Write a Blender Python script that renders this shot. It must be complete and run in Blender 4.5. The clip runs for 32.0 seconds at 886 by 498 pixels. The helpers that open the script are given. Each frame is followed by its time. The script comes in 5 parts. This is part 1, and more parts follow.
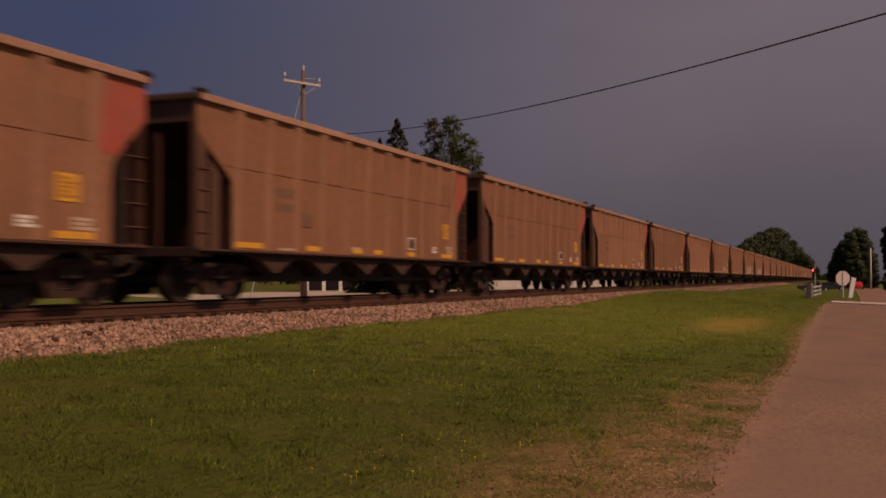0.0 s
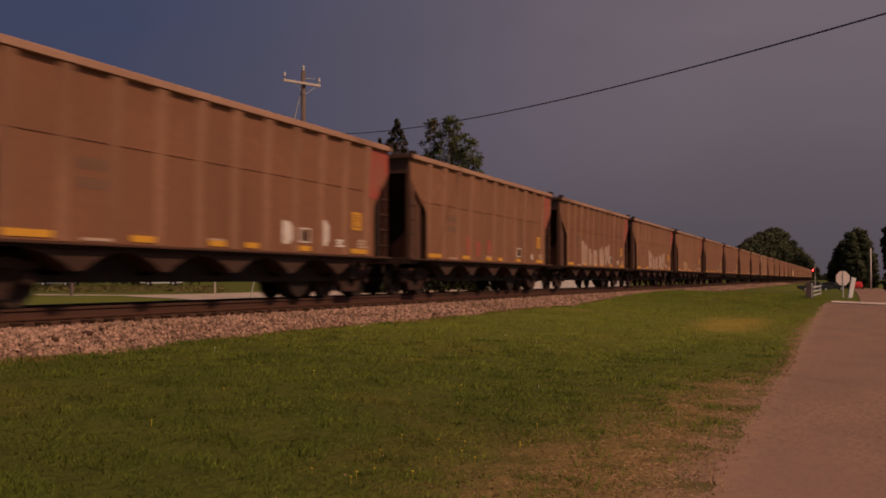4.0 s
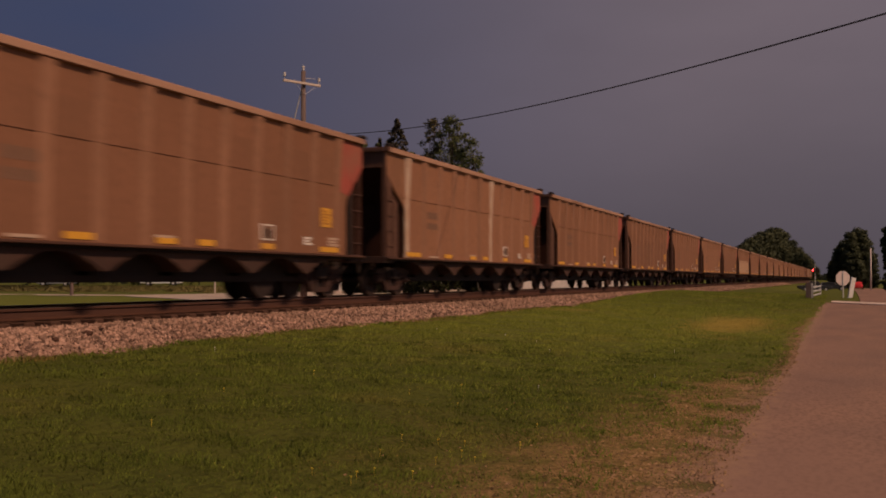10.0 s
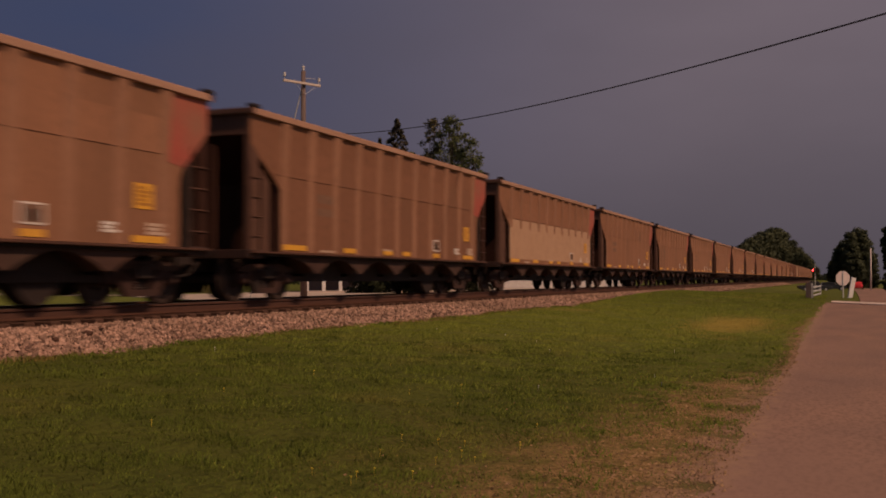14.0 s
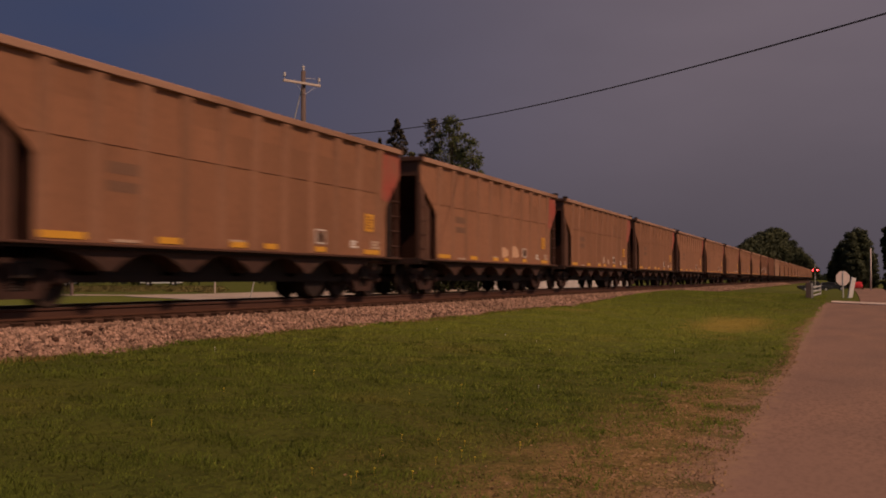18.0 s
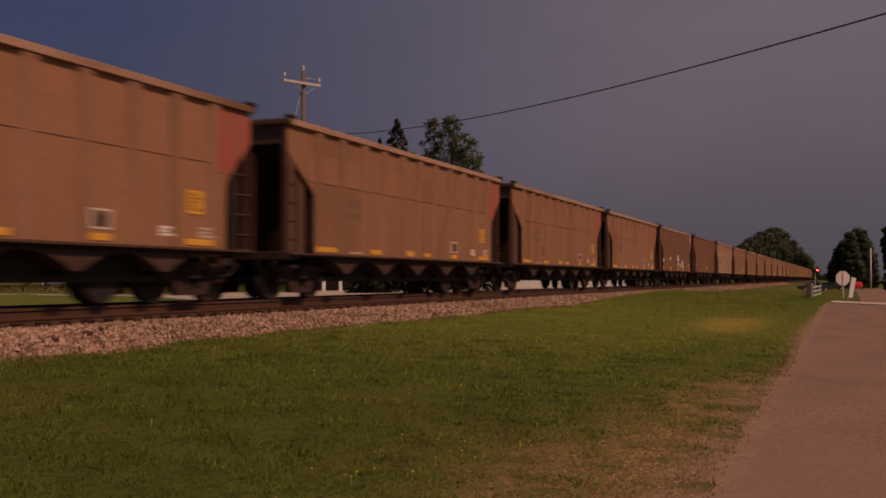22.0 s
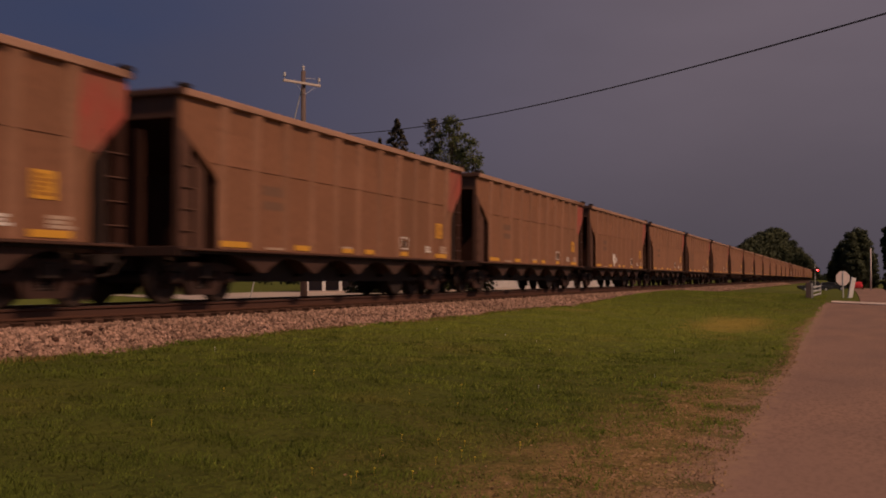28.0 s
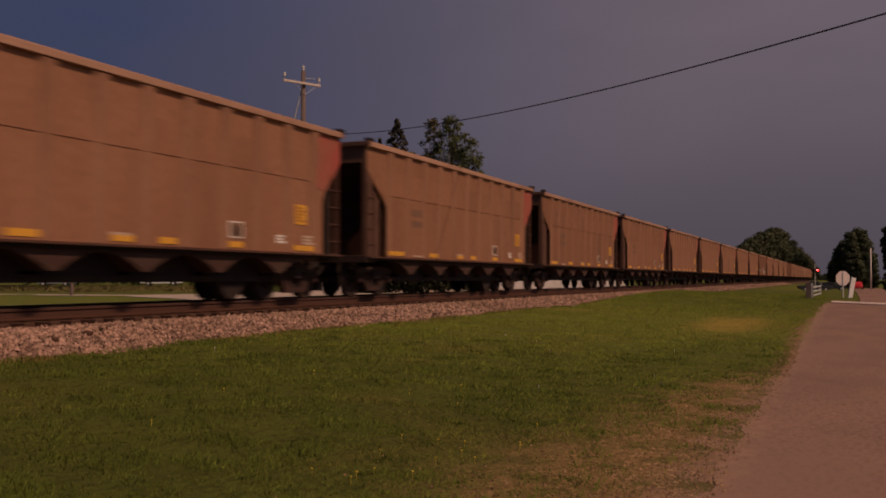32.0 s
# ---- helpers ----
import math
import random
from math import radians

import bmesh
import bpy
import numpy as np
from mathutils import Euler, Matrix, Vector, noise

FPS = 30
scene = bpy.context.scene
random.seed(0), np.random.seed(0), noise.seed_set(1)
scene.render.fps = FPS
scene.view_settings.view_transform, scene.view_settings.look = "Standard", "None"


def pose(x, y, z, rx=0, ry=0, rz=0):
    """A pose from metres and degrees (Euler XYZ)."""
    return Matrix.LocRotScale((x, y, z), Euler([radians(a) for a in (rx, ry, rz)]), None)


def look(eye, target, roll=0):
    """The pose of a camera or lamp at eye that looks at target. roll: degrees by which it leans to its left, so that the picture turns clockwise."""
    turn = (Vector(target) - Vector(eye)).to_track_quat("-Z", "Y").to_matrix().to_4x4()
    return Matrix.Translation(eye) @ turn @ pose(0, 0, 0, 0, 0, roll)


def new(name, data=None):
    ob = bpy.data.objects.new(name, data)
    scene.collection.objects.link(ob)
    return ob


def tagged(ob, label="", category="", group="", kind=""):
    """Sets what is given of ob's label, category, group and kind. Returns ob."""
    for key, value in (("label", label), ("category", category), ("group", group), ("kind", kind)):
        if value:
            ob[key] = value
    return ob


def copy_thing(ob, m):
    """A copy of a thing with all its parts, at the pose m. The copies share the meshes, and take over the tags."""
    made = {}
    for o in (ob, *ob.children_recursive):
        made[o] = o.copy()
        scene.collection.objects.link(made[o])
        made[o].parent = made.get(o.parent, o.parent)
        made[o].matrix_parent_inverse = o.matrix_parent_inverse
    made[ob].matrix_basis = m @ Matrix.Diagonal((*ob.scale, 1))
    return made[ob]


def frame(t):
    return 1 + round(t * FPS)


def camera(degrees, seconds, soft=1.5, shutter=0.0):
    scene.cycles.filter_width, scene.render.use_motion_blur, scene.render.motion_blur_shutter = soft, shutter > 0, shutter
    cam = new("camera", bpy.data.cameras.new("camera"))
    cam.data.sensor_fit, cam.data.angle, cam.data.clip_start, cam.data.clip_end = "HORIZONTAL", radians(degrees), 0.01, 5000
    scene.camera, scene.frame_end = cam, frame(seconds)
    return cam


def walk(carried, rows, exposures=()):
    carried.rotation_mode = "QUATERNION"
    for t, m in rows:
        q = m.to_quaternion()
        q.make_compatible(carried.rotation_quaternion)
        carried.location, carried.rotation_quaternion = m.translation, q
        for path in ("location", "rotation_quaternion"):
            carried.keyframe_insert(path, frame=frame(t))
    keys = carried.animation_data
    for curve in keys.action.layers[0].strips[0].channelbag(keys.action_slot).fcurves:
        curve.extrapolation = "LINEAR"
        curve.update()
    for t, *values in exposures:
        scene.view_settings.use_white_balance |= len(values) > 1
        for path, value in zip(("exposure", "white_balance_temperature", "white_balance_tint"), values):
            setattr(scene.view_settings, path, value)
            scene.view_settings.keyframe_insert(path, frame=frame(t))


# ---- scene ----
# The camera stands still beside the road and looks up the line.
cam = camera(46.7, 32.0, soft=1.8, shutter=0.42)
EYE = (0.0, 0.0, 0.46)
TURN, TILT, ROLL = 21.30, 1.67, 0.0
AIM = (EYE[0] - math.sin(radians(TURN)) * 100, EYE[1] + math.cos(radians(TURN)) * 100, EYE[2] + math.tan(radians(TILT)) * 100)
walk(cam, [(0.0, look(EYE, AIM, ROLL)), (32.0, look(EYE, AIM, ROLL))], [(0.0, 0.0, 6480, 10), (16.0, -0.03, 6420, 10.5), (32.0, -0.15, 6320, 12)])

# World: a clear evening sky behind the camera, a dark storm front ahead.
SUN_EL, SUN_AZ = radians(46), radians(106)          # azimuth clockwise from +Y
world = bpy.data.worlds.new("world")
scene.world = world
world.use_nodes = True
wt = world.node_tree
wt.nodes.clear()
w_out = wt.nodes.new("ShaderNodeOutputWorld")
w_bg = wt.nodes.new("ShaderNodeBackground")
w_co = wt.nodes.new("ShaderNodeTexCoord")
w_sky = wt.nodes.new("ShaderNodeTexSky")
w_sky.sky_type, w_sky.sun_disc = "NISHITA", False
w_sky.sun_elevation, w_sky.sun_rotation = SUN_EL, SUN_AZ
w_dim = wt.nodes.new("ShaderNodeVectorMath")
w_dim.operation = "MULTIPLY"
w_dim.inputs[1].default_value = (0.055, 0.048, 0.048)
wt.links.new(w_sky.outputs[0], w_dim.inputs[0])


def w_dot(direction, low, high):
    """0 to 1 as the view turns towards a direction."""
    d = wt.nodes.new("ShaderNodeVectorMath")
    d.operation = "DOT_PRODUCT"
    d.inputs[1].default_value = Vector(direction).normalized()
    wt.links.new(w_co.outputs["Generated"], d.inputs[0])
    r = wt.nodes.new("ShaderNodeMapRange")
    r.interpolation_type = "SMOOTHSTEP"
    r.inputs[1].default_value, r.inputs[2].default_value = low, high
    wt.links.new(d.outputs["Value"], r.inputs[0])
    return r.outputs[0]


def w_mix(fac, a, b):
    m = wt.nodes.new("ShaderNodeMix")
    m.data_type = "RGBA"
    if isinstance(fac, float):
        m.inputs[0].default_value = fac
    else:
        wt.links.new(fac, m.inputs[0])
    for i, v in ((6, a), (7, b)):
        if isinstance(v, tuple):
            m.inputs[i].default_value = (*v, 1)
        else:
            wt.links.new(v, m.inputs[i])
    return m.outputs[2]


w_noise = wt.nodes.new("ShaderNodeTexNoise")
w_noise.inputs["Scale"].default_value, w_noise.inputs["Detail"].default_value = 2.6, 6
w_map = wt.nodes.new("ShaderNodeMapping")
w_map.inputs["Scale"].default_value = (1, 1, 2.6)
wt.links.new(w_co.outputs["Generated"], w_map.inputs[0])
wt.links.new(w_map.outputs[0], w_noise.inputs["Vector"])
w_cl = wt.nodes.new("ShaderNodeMapRange")
w_cl.inputs[1].default_value, w_cl.inputs[2].default_value = 0.3, 0.72
wt.links.new(w_noise.outputs[0], w_cl.inputs[0])
STORM_BLUE, STORM_GREY, STORM_LOW = (0.041, 0.055, 0.116), (0.166, 0.131, 0.153), (0.084, 0.070, 0.084)
side = w_mix(w_dot((0.93, 0.36, 0.0), -0.36, 0.30), STORM_BLUE, STORM_GREY)
cloudy = w_mix(w_cl.outputs[0], w_mix(0.42, side, STORM_LOW), side)
low = w_mix(w_dot((0, 0, 1), -0.02, 0.20), STORM_LOW, cloudy)
front = w_mix(w_dot((-0.36, 0.93, 0.12), -0.35, 0.45), w_dim.outputs[0], low)
wt.links.new(front, w_bg.inputs[0])
wt.links.new(w_bg.outputs[0], w_out.inputs[0])

sun = new("sun", bpy.data.lights.new("sun", "SUN"))
sun.data.energy, sun.data.angle, sun.data.color = 3.0, radians(3), (1.0, 0.65, 0.42)
sun_dir = Vector((math.sin(SUN_AZ) * math.cos(SUN_EL), math.cos(SUN_AZ) * math.cos(SUN_EL), math.sin(SUN_EL)))
sun.matrix_world = look(sun_dir * 200, (0, 0, 0))


# ---- materials ----
def material(name, c1, c2, rough=0.8, metal=0.0, scale=3.0, fine=40.0, bump=0.2, stretch=(1, 1, 1), grime=None, grime_at=(0.52, 0.7),
             vary=0.0, islands=0.0, dist=0.01, glow=None, world_space=False, speck=0.62, grain_at=(0.45, 0.8), thin=0.0):
    """A worn surface: two colours mixed at a coarse scale, grain at a fine one, stains, and a little difference from piece to piece."""
    m = bpy.data.materials.new(name)
    m.use_nodes = True
    t = m.node_tree
    bs = t.nodes["Principled BSDF"]
    co = t.nodes.new("ShaderNodeTexCoord")
    mp = t.nodes.new("ShaderNodeMapping")
    mp.inputs["Scale"].default_value = stretch
    if world_space:
        geo = t.nodes.new("ShaderNodeNewGeometry")
        t.links.new(geo.outputs["Position"], mp.inputs[0])
    else:
        t.links.new(co.outputs["Object"], mp.inputs[0])
    info = t.nodes.new("ShaderNodeObjectInfo")

    def noisy(sc, detail, off):
        n = t.nodes.new("ShaderNodeTexNoise")
        n.noise_dimensions = "4D"
        n.inputs["Scale"].default_value, n.inputs["Detail"].default_value = sc, detail
        w = t.nodes.new("ShaderNodeMath")
        w.operation = "MULTIPLY_ADD"
        w.inputs[1].default_value, w.inputs[2].default_value = (0 if world_space else 37.0), off
        t.links.new(info.outputs["Random"], w.inputs[0])
        t.links.new(w.outputs[0], n.inputs["W"])
        t.links.new(mp.outputs[0], n.inputs["Vector"])
        return n.outputs[0]

    def spread(v, a, b):
        r = t.nodes.new("ShaderNodeMapRange")
        r.inputs[1].default_value, r.inputs[2].default_value = a, b
        t.links.new(v, r.inputs[0])
        return r.outputs[0]

    def mix(fac, a, b, blend="MIX"):
        x = t.nodes.new("ShaderNodeMix")
        x.data_type, x.blend_type = "RGBA", blend
        for i, v in ((0, fac), (6, a), (7, b)):
            if isinstance(v, float):
                x.inputs[i].default_value = v
            elif isinstance(v, tuple):
                x.inputs[i].default_value = (*v, 1)
            else:
                t.links.new(v, x.inputs[i])
        return x.outputs[2]

    coarse, grain = noisy(scale, 4, 1.0), noisy(fine, 3, 7.0)
    col = mix(spread(coarse, 0.3, 0.7), c1, c2)
    dark = tuple(v * speck for v in c1)
    col = mix(spread(grain, *grain_at), col, dark)
    if grime:
        col = mix(spread(noisy(scale * 0.45, 6, 13.0), *grime_at), col, grime)
    for amount, source in ((vary, info.outputs["Random"]), (islands, None)):
        if amount:
            if source is None:
                g = t.nodes.new("ShaderNodeNewGeometry")
                source = g.outputs["Random Per Island"]
            v = t.nodes.new("ShaderNodeMapRange")
            v.inputs[3].default_value, v.inputs[4].default_value = 1 - amount, 1 + amount
            t.links.new(source, v.inputs[0])
            hs = t.nodes.new("ShaderNodeHueSaturation")
            t.links.new(v.outputs[0], hs.inputs["Value"])
            t.links.new(col, hs.inputs["Color"])
            col = hs.outputs[0]
    t.links.new(col, bs.inputs["Base Color"])
    bs.inputs["Roughness"].default_value, bs.inputs["Metallic"].default_value = rough, metal
    if rough > 0.6:
        bs.inputs["Specular IOR Level"].default_value = 0.25 if rough < 0.88 else 0.08
    if bump:
        b = t.nodes.new("ShaderNodeBump")
        b.inputs["Strength"].default_value, b.inputs["Distance"].default_value = bump, dist
        t.links.new(grain, b.inputs["Height"])
        t.links.new(b.outputs[0], bs.inputs["Normal"])
    if thin:                                        # a leaf lets part of the light through
        tr, mx = t.nodes.new("ShaderNodeBsdfTranslucent"), t.nodes.new("ShaderNodeMixShader")
        t.links.new(col, tr.inputs[0])
        mx.inputs[0].default_value = thin
        t.links.new(bs.outputs[0], mx.inputs[1])
        t.links.new(tr.outputs[0], mx.inputs[2])
        t.links.new(mx.outputs[0], t.nodes["Material Output"].inputs[0])
    if glow:
        bs.inputs["Emission Color"].default_value = (*glow[:3], 1)
        bs.inputs["Emission Strength"].default_value = glow[3]
    return m


RUST = (0.150, 0.070, 0.038)
def car_paint(name, c1, c2):
    return material(name, c1, c2, 0.75, 0, 0.9, 22, 0.12, (1, 1, 0.35), RUST, (0.5, 0.78), vary=0.04)


M_TAN = car_paint("paint_tan", (0.244, 0.107, 0.058), (0.210, 0.092, 0.048))
M_RED_BROWN = car_paint("paint_red_brown", (0.236, 0.101, 0.055), (0.204, 0.087, 0.047))
M_DUSTY = car_paint("paint_dusty", (0.266, 0.120, 0.065), (0.230, 0.102, 0.055))
M_DARK_BROWN = car_paint("paint_dark_brown", (0.185, 0.076, 0.044), (0.152, 0.064, 0.037))
M_PALE = car_paint("paint_pale", (0.342, 0.191, 0.121), (0.294, 0.160, 0.099))
# underside shade is put into the underframe black
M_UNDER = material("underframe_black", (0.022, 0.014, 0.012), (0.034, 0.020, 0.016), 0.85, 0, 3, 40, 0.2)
# rust inside the cars, with the shade of the end recesses in its colour
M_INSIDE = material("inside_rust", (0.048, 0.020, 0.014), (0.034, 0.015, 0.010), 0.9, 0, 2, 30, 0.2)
# truck and wheel colours carry the shade under the cars
M_TRUCK = material("cast_steel_dusty", (0.058, 0.027, 0.020), (0.035, 0.017, 0.013), 0.85, 0, 4, 50, 0.3, grime=(0.02, 0.015, 0.012))
M_WHEEL = material("wheel_steel", (0.048, 0.028, 0.021), (0.032, 0.019, 0.015), 0.7, 0.1, 4, 60, 0.2)
M_YELLOW = material("reflector_yellow", (0.68, 0.33, 0.03), (0.60, 0.28, 0.025), 0.5, 0, 5, 60, 0.05, grime=(0.45, 0.22, 0.05), grime_at=(0.55, 0.9))
M_AMBER = material("print_amber", (0.40, 0.17, 0.02), (0.34, 0.14, 0.018), 0.6, 0, 5, 60, 0.05)
M_ORANGE = material("reflector_faded", (0.62, 0.27, 0.05), (0.55, 0.22, 0.04), 0.6, 0, 5, 60, 0.05)
M_WHITE = material("stencil_white", (0.72, 0.64, 0.58), (0.60, 0.52, 0.46), 0.7, 0, 6, 60, 0.05, grime=(0.38, 0.26, 0.18), grime_at=(0.5, 0.85))
M_FADED = material("stencil_faded", (0.50, 0.36, 0.27), (0.42, 0.28, 0.2), 0.75, 0, 6, 60, 0.05, grime=(0.35, 0.2, 0.13), grime_at=(0.45, 0.75))
M_PATCH = material("primer_patch", (0.42, 0.25, 0.155), (0.36, 0.205, 0.125), 0.75, 0, 3, 40, 0.05)
M_BLOT = material("sprayed_pink_tan", (0.62, 0.37, 0.24), (0.53, 0.31, 0.19), 0.75, 0, 3, 40, 0.05, grime=(0.36, 0.2, 0.12), grime_at=(0.55, 0.8))
M_LETTER = material("worn_lettering", (0.160, 0.084, 0.054), (0.190, 0.098, 0.060), 0.8, 0, 5, 60, 0.05)
# chord: dust, and the light it catches, in one lighter colour
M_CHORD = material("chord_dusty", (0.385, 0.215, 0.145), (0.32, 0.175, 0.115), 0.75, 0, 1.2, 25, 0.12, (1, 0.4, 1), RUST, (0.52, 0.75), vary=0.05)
M_OLD = car_paint("paint_old_brown", (0.182, 0.076, 0.042), (0.150, 0.062, 0.035))
M_UMBER = car_paint("paint_umber", (0.219, 0.096, 0.052), (0.190, 0.083, 0.044))
M_DEEP = car_paint("paint_deep_brown", (0.200, 0.087, 0.047), (0.172, 0.074, 0.040))
M_WARM = car_paint("paint_warm_tan", (0.290, 0.130, 0.072), (0.252, 0.112, 0.061))
M_RIB = car_paint("rib_dusty", (0.284, 0.137, 0.081), (0.242, 0.115, 0.066))
M_SPRAY = material("sprayed_dull_white", (0.52, 0.37, 0.29), (0.42, 0.28, 0.21), 0.75, 0, 3, 30, 0.05, grime=(0.30, 0.16, 0.10), grime_at=(0.5, 0.75))
# hopper brown darkened for the shade below the sill
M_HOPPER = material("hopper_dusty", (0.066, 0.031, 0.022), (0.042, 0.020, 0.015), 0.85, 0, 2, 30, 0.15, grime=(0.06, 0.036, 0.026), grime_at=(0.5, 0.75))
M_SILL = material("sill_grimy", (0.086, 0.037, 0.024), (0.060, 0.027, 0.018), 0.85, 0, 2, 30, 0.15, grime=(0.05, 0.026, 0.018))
# brown of the car ends, darkened for the shade they stand in
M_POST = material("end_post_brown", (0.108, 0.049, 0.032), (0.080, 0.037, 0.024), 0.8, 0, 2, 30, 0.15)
M_RED = material("patch_red", (0.36, 0.075, 0.052), (0.29, 0.065, 0.045), 0.65, 0, 3, 40, 0.05, grime=(0.24, 0.10, 0.062), grime_at=(0.42, 0.75))
M_RAIL = material("rail_rust", (0.080, 0.034, 0.022), (0.064, 0.027, 0.018), 0.85, 0, 3, 60, 0.25, grime=(0.050, 0.022, 0.015))
M_RAIL_TOP = material("rail_head_steel", (0.30, 0.26, 0.24), (0.24, 0.20, 0.18), 0.35, 0.8, 4, 80, 0.05)
# foot kept dark in colour to offset the sun on its upper face
M_FOOT = material("rail_foot_grease", (0.080, 0.036, 0.024), (0.062, 0.028, 0.019), 0.9, 0, 3, 50, 0.3)
M_TIE = material("sleeper_timber", (0.090, 0.045, 0.031), (0.062, 0.033, 0.023), 0.9, 0, 3, 50, 0.4, (1, 6, 6))
M_STONE = material("ballast_stone", (0.345, 0.210, 0.153), (0.240, 0.141, 0.101), 0.9, 0, 0.8, 60, 0.3, grime=(0.17, 0.105, 0.07), grime_at=(0.52, 0.78), islands=0.55, world_space=True)
M_BALLAST = material("ballast_bed", (0.105, 0.064, 0.046), (0.075, 0.046, 0.034), 0.95, 0, 6, 22, 1.0, grime=(0.16, 0.10, 0.075), dist=0.05, world_space=True)
M_GRAVEL = material("gravel_lot", (0.47, 0.37, 0.30), (0.39, 0.30, 0.24), 0.95, 0, 0.25, 9, 0.6, grime=(0.34, 0.28, 0.16), grime_at=(0.58, 0.75), dist=0.03, world_space=True)
M_CONCRETE = material("pale_concrete", (0.60, 0.46, 0.38), (0.50, 0.38, 0.31), 0.85, 0, 2, 40, 0.2, world_space=True)
M_ASPHALT = material("worn_asphalt", (0.272, 0.159, 0.114), (0.204, 0.126, 0.099), 0.9, 0, 0.9, 26, 0.10, (1, 0.42, 1), grime=(0.246, 0.146, 0.110), grime_at=(0.5, 0.8), dist=0.008, world_space=True, speck=0.52, grain_at=(0.44, 0.80))
M_WOOD = material("weathered_pole", (0.165, 0.115, 0.100), (0.120, 0.085, 0.075), 0.9, 0, 4, 50, 0.4, (6, 6, 0.6))
M_PALEWOOD = material("pale_crossarm", (0.55, 0.45, 0.38), (0.45, 0.36, 0.30), 0.85, 0, 4, 40, 0.3)
M_PORCELAIN = material("insulator", (0.55, 0.50, 0.46), (0.45, 0.40, 0.36), 0.35, 0, 4, 40, 0.02)
M_WIRE = material("wire_black", (0.02, 0.018, 0.02), (0.03, 0.026, 0.026), 0.7, 0, 4, 40, 0.02)
M_GALV = material("galvanised", (0.52, 0.49, 0.46), (0.42, 0.39, 0.37), 0.5, 0.3, 5, 60, 0.1)
M_SIGNBACK = material("sign_back", (0.66, 0.52, 0.46), (0.58, 0.45, 0.40), 0.6, 0.0, 4, 50, 0.03)
M_PAINTED = material("painted_white", (0.74, 0.68, 0.62), (0.66, 0.59, 0.53), 0.75, 0, 3, 40, 0.1)
M_BRICK = material("dull_siding", (0.17, 0.105, 0.08), (0.13, 0.082, 0.064), 0.85, 0, 2, 30, 0.2)
M_ROOF = material("roof_shingle", (0.10, 0.085, 0.08), (0.075, 0.062, 0.058), 0.9, 0, 3, 30, 0.4)
M_GLASS = material("dark_glass", (0.02, 0.022, 0.026), (0.03, 0.03, 0.034), 0.12, 0, 2, 10, 0.0)
M_CARBLACK = material("car_paint_black", (0.022, 0.022, 0.026), (0.03, 0.028, 0.03), 0.3, 0, 2, 20, 0.0)
M_CARRED = material("car_paint_red", (0.55, 0.03, 0.03), (0.48, 0.03, 0.025), 0.3, 0, 2, 20, 0.0)
M_CARWHITE = material("car_paint_white", (0.72, 0.70, 0.68), (0.68, 0.65, 0.63), 0.3, 0, 2, 20, 0.0)
M_CARSILVER = material("car_paint_silver", (0.36, 0.36, 0.38), (0.32, 0.32, 0.33), 0.35, 0.3, 2, 20, 0.0)
M_TYRE = material("tyre", (0.02, 0.02, 0.02), (0.03, 0.028, 0.027), 0.9, 0, 4, 40, 0.1)
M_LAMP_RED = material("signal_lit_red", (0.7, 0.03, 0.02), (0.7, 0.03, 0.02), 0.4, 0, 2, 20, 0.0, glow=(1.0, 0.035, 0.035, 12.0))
M_TAIL = material("tail_lamp_red", (0.6, 0.02, 0.02), (0.6, 0.02, 0.02), 0.4, 0, 2, 20, 0.0, glow=(1.0, 0.03, 0.03, 0.5))
M_TAIL_OFF = material("lens_unlit", (0.10, 0.012, 0.010), (0.08, 0.01, 0.01), 0.35, 0, 2, 20, 0.0)
M_BARK = material("bark", (0.10, 0.072, 0.055), (0.07, 0.05, 0.04), 0.95, 0, 3, 30, 0.6, (3, 3, 0.6))
M_LEAF = material("leaf_green", (0.180, 0.196, 0.084), (0.122, 0.144, 0.062), 0.92, 0, 0.22, 6, 0.0, islands=0.10, thin=0.5)
M_LEAF_PALE = material("leaf_pale_yellowish", (0.185, 0.160, 0.085), (0.130, 0.118, 0.064), 0.92, 0, 0.3, 6, 0.0, islands=0.12, thin=0.4)
M_LEAF_DARK = material("leaf_dark", (0.108, 0.116, 0.068), (0.082, 0.092, 0.054), 0.92, 0, 0.12, 4, 0.0, islands=0.10, thin=0.35)
M_NEEDLE = material("needle_dark", (0.112, 0.092, 0.062), (0.084, 0.073, 0.048), 0.92, 0, 0.5, 6, 0.0, islands=0.10, thin=0.3)
# leaf green taken down to the deep shade behind the train
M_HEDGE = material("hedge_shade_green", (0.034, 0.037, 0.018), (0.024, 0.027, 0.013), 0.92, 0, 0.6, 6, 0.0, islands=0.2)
M_WEED = material("field_grass", (0.205, 0.165, 0.066), (0.160, 0.140, 0.052), 0.92, 0, 0.12, 3, 0.0, islands=0.18, world_space=True)
M_FLOWER = material("flower_yellow", (0.75, 0.55, 0.05), (0.7, 0.5, 0.05), 0.7, 0, 3, 30, 0.0)
M_PALE_YELLOW = material("paint_pale_yellow", (0.56, 0.40, 0.21), (0.44, 0.30, 0.16), 0.75, 0, 5, 40, 0.05, grime=(0.27, 0.14, 0.075), grime_at=(0.42, 0.62))
M_FLOWER_W = material("flower_white", (0.75, 0.72, 0.66), (0.7, 0.66, 0.6), 0.7, 0, 3, 30, 0.0)


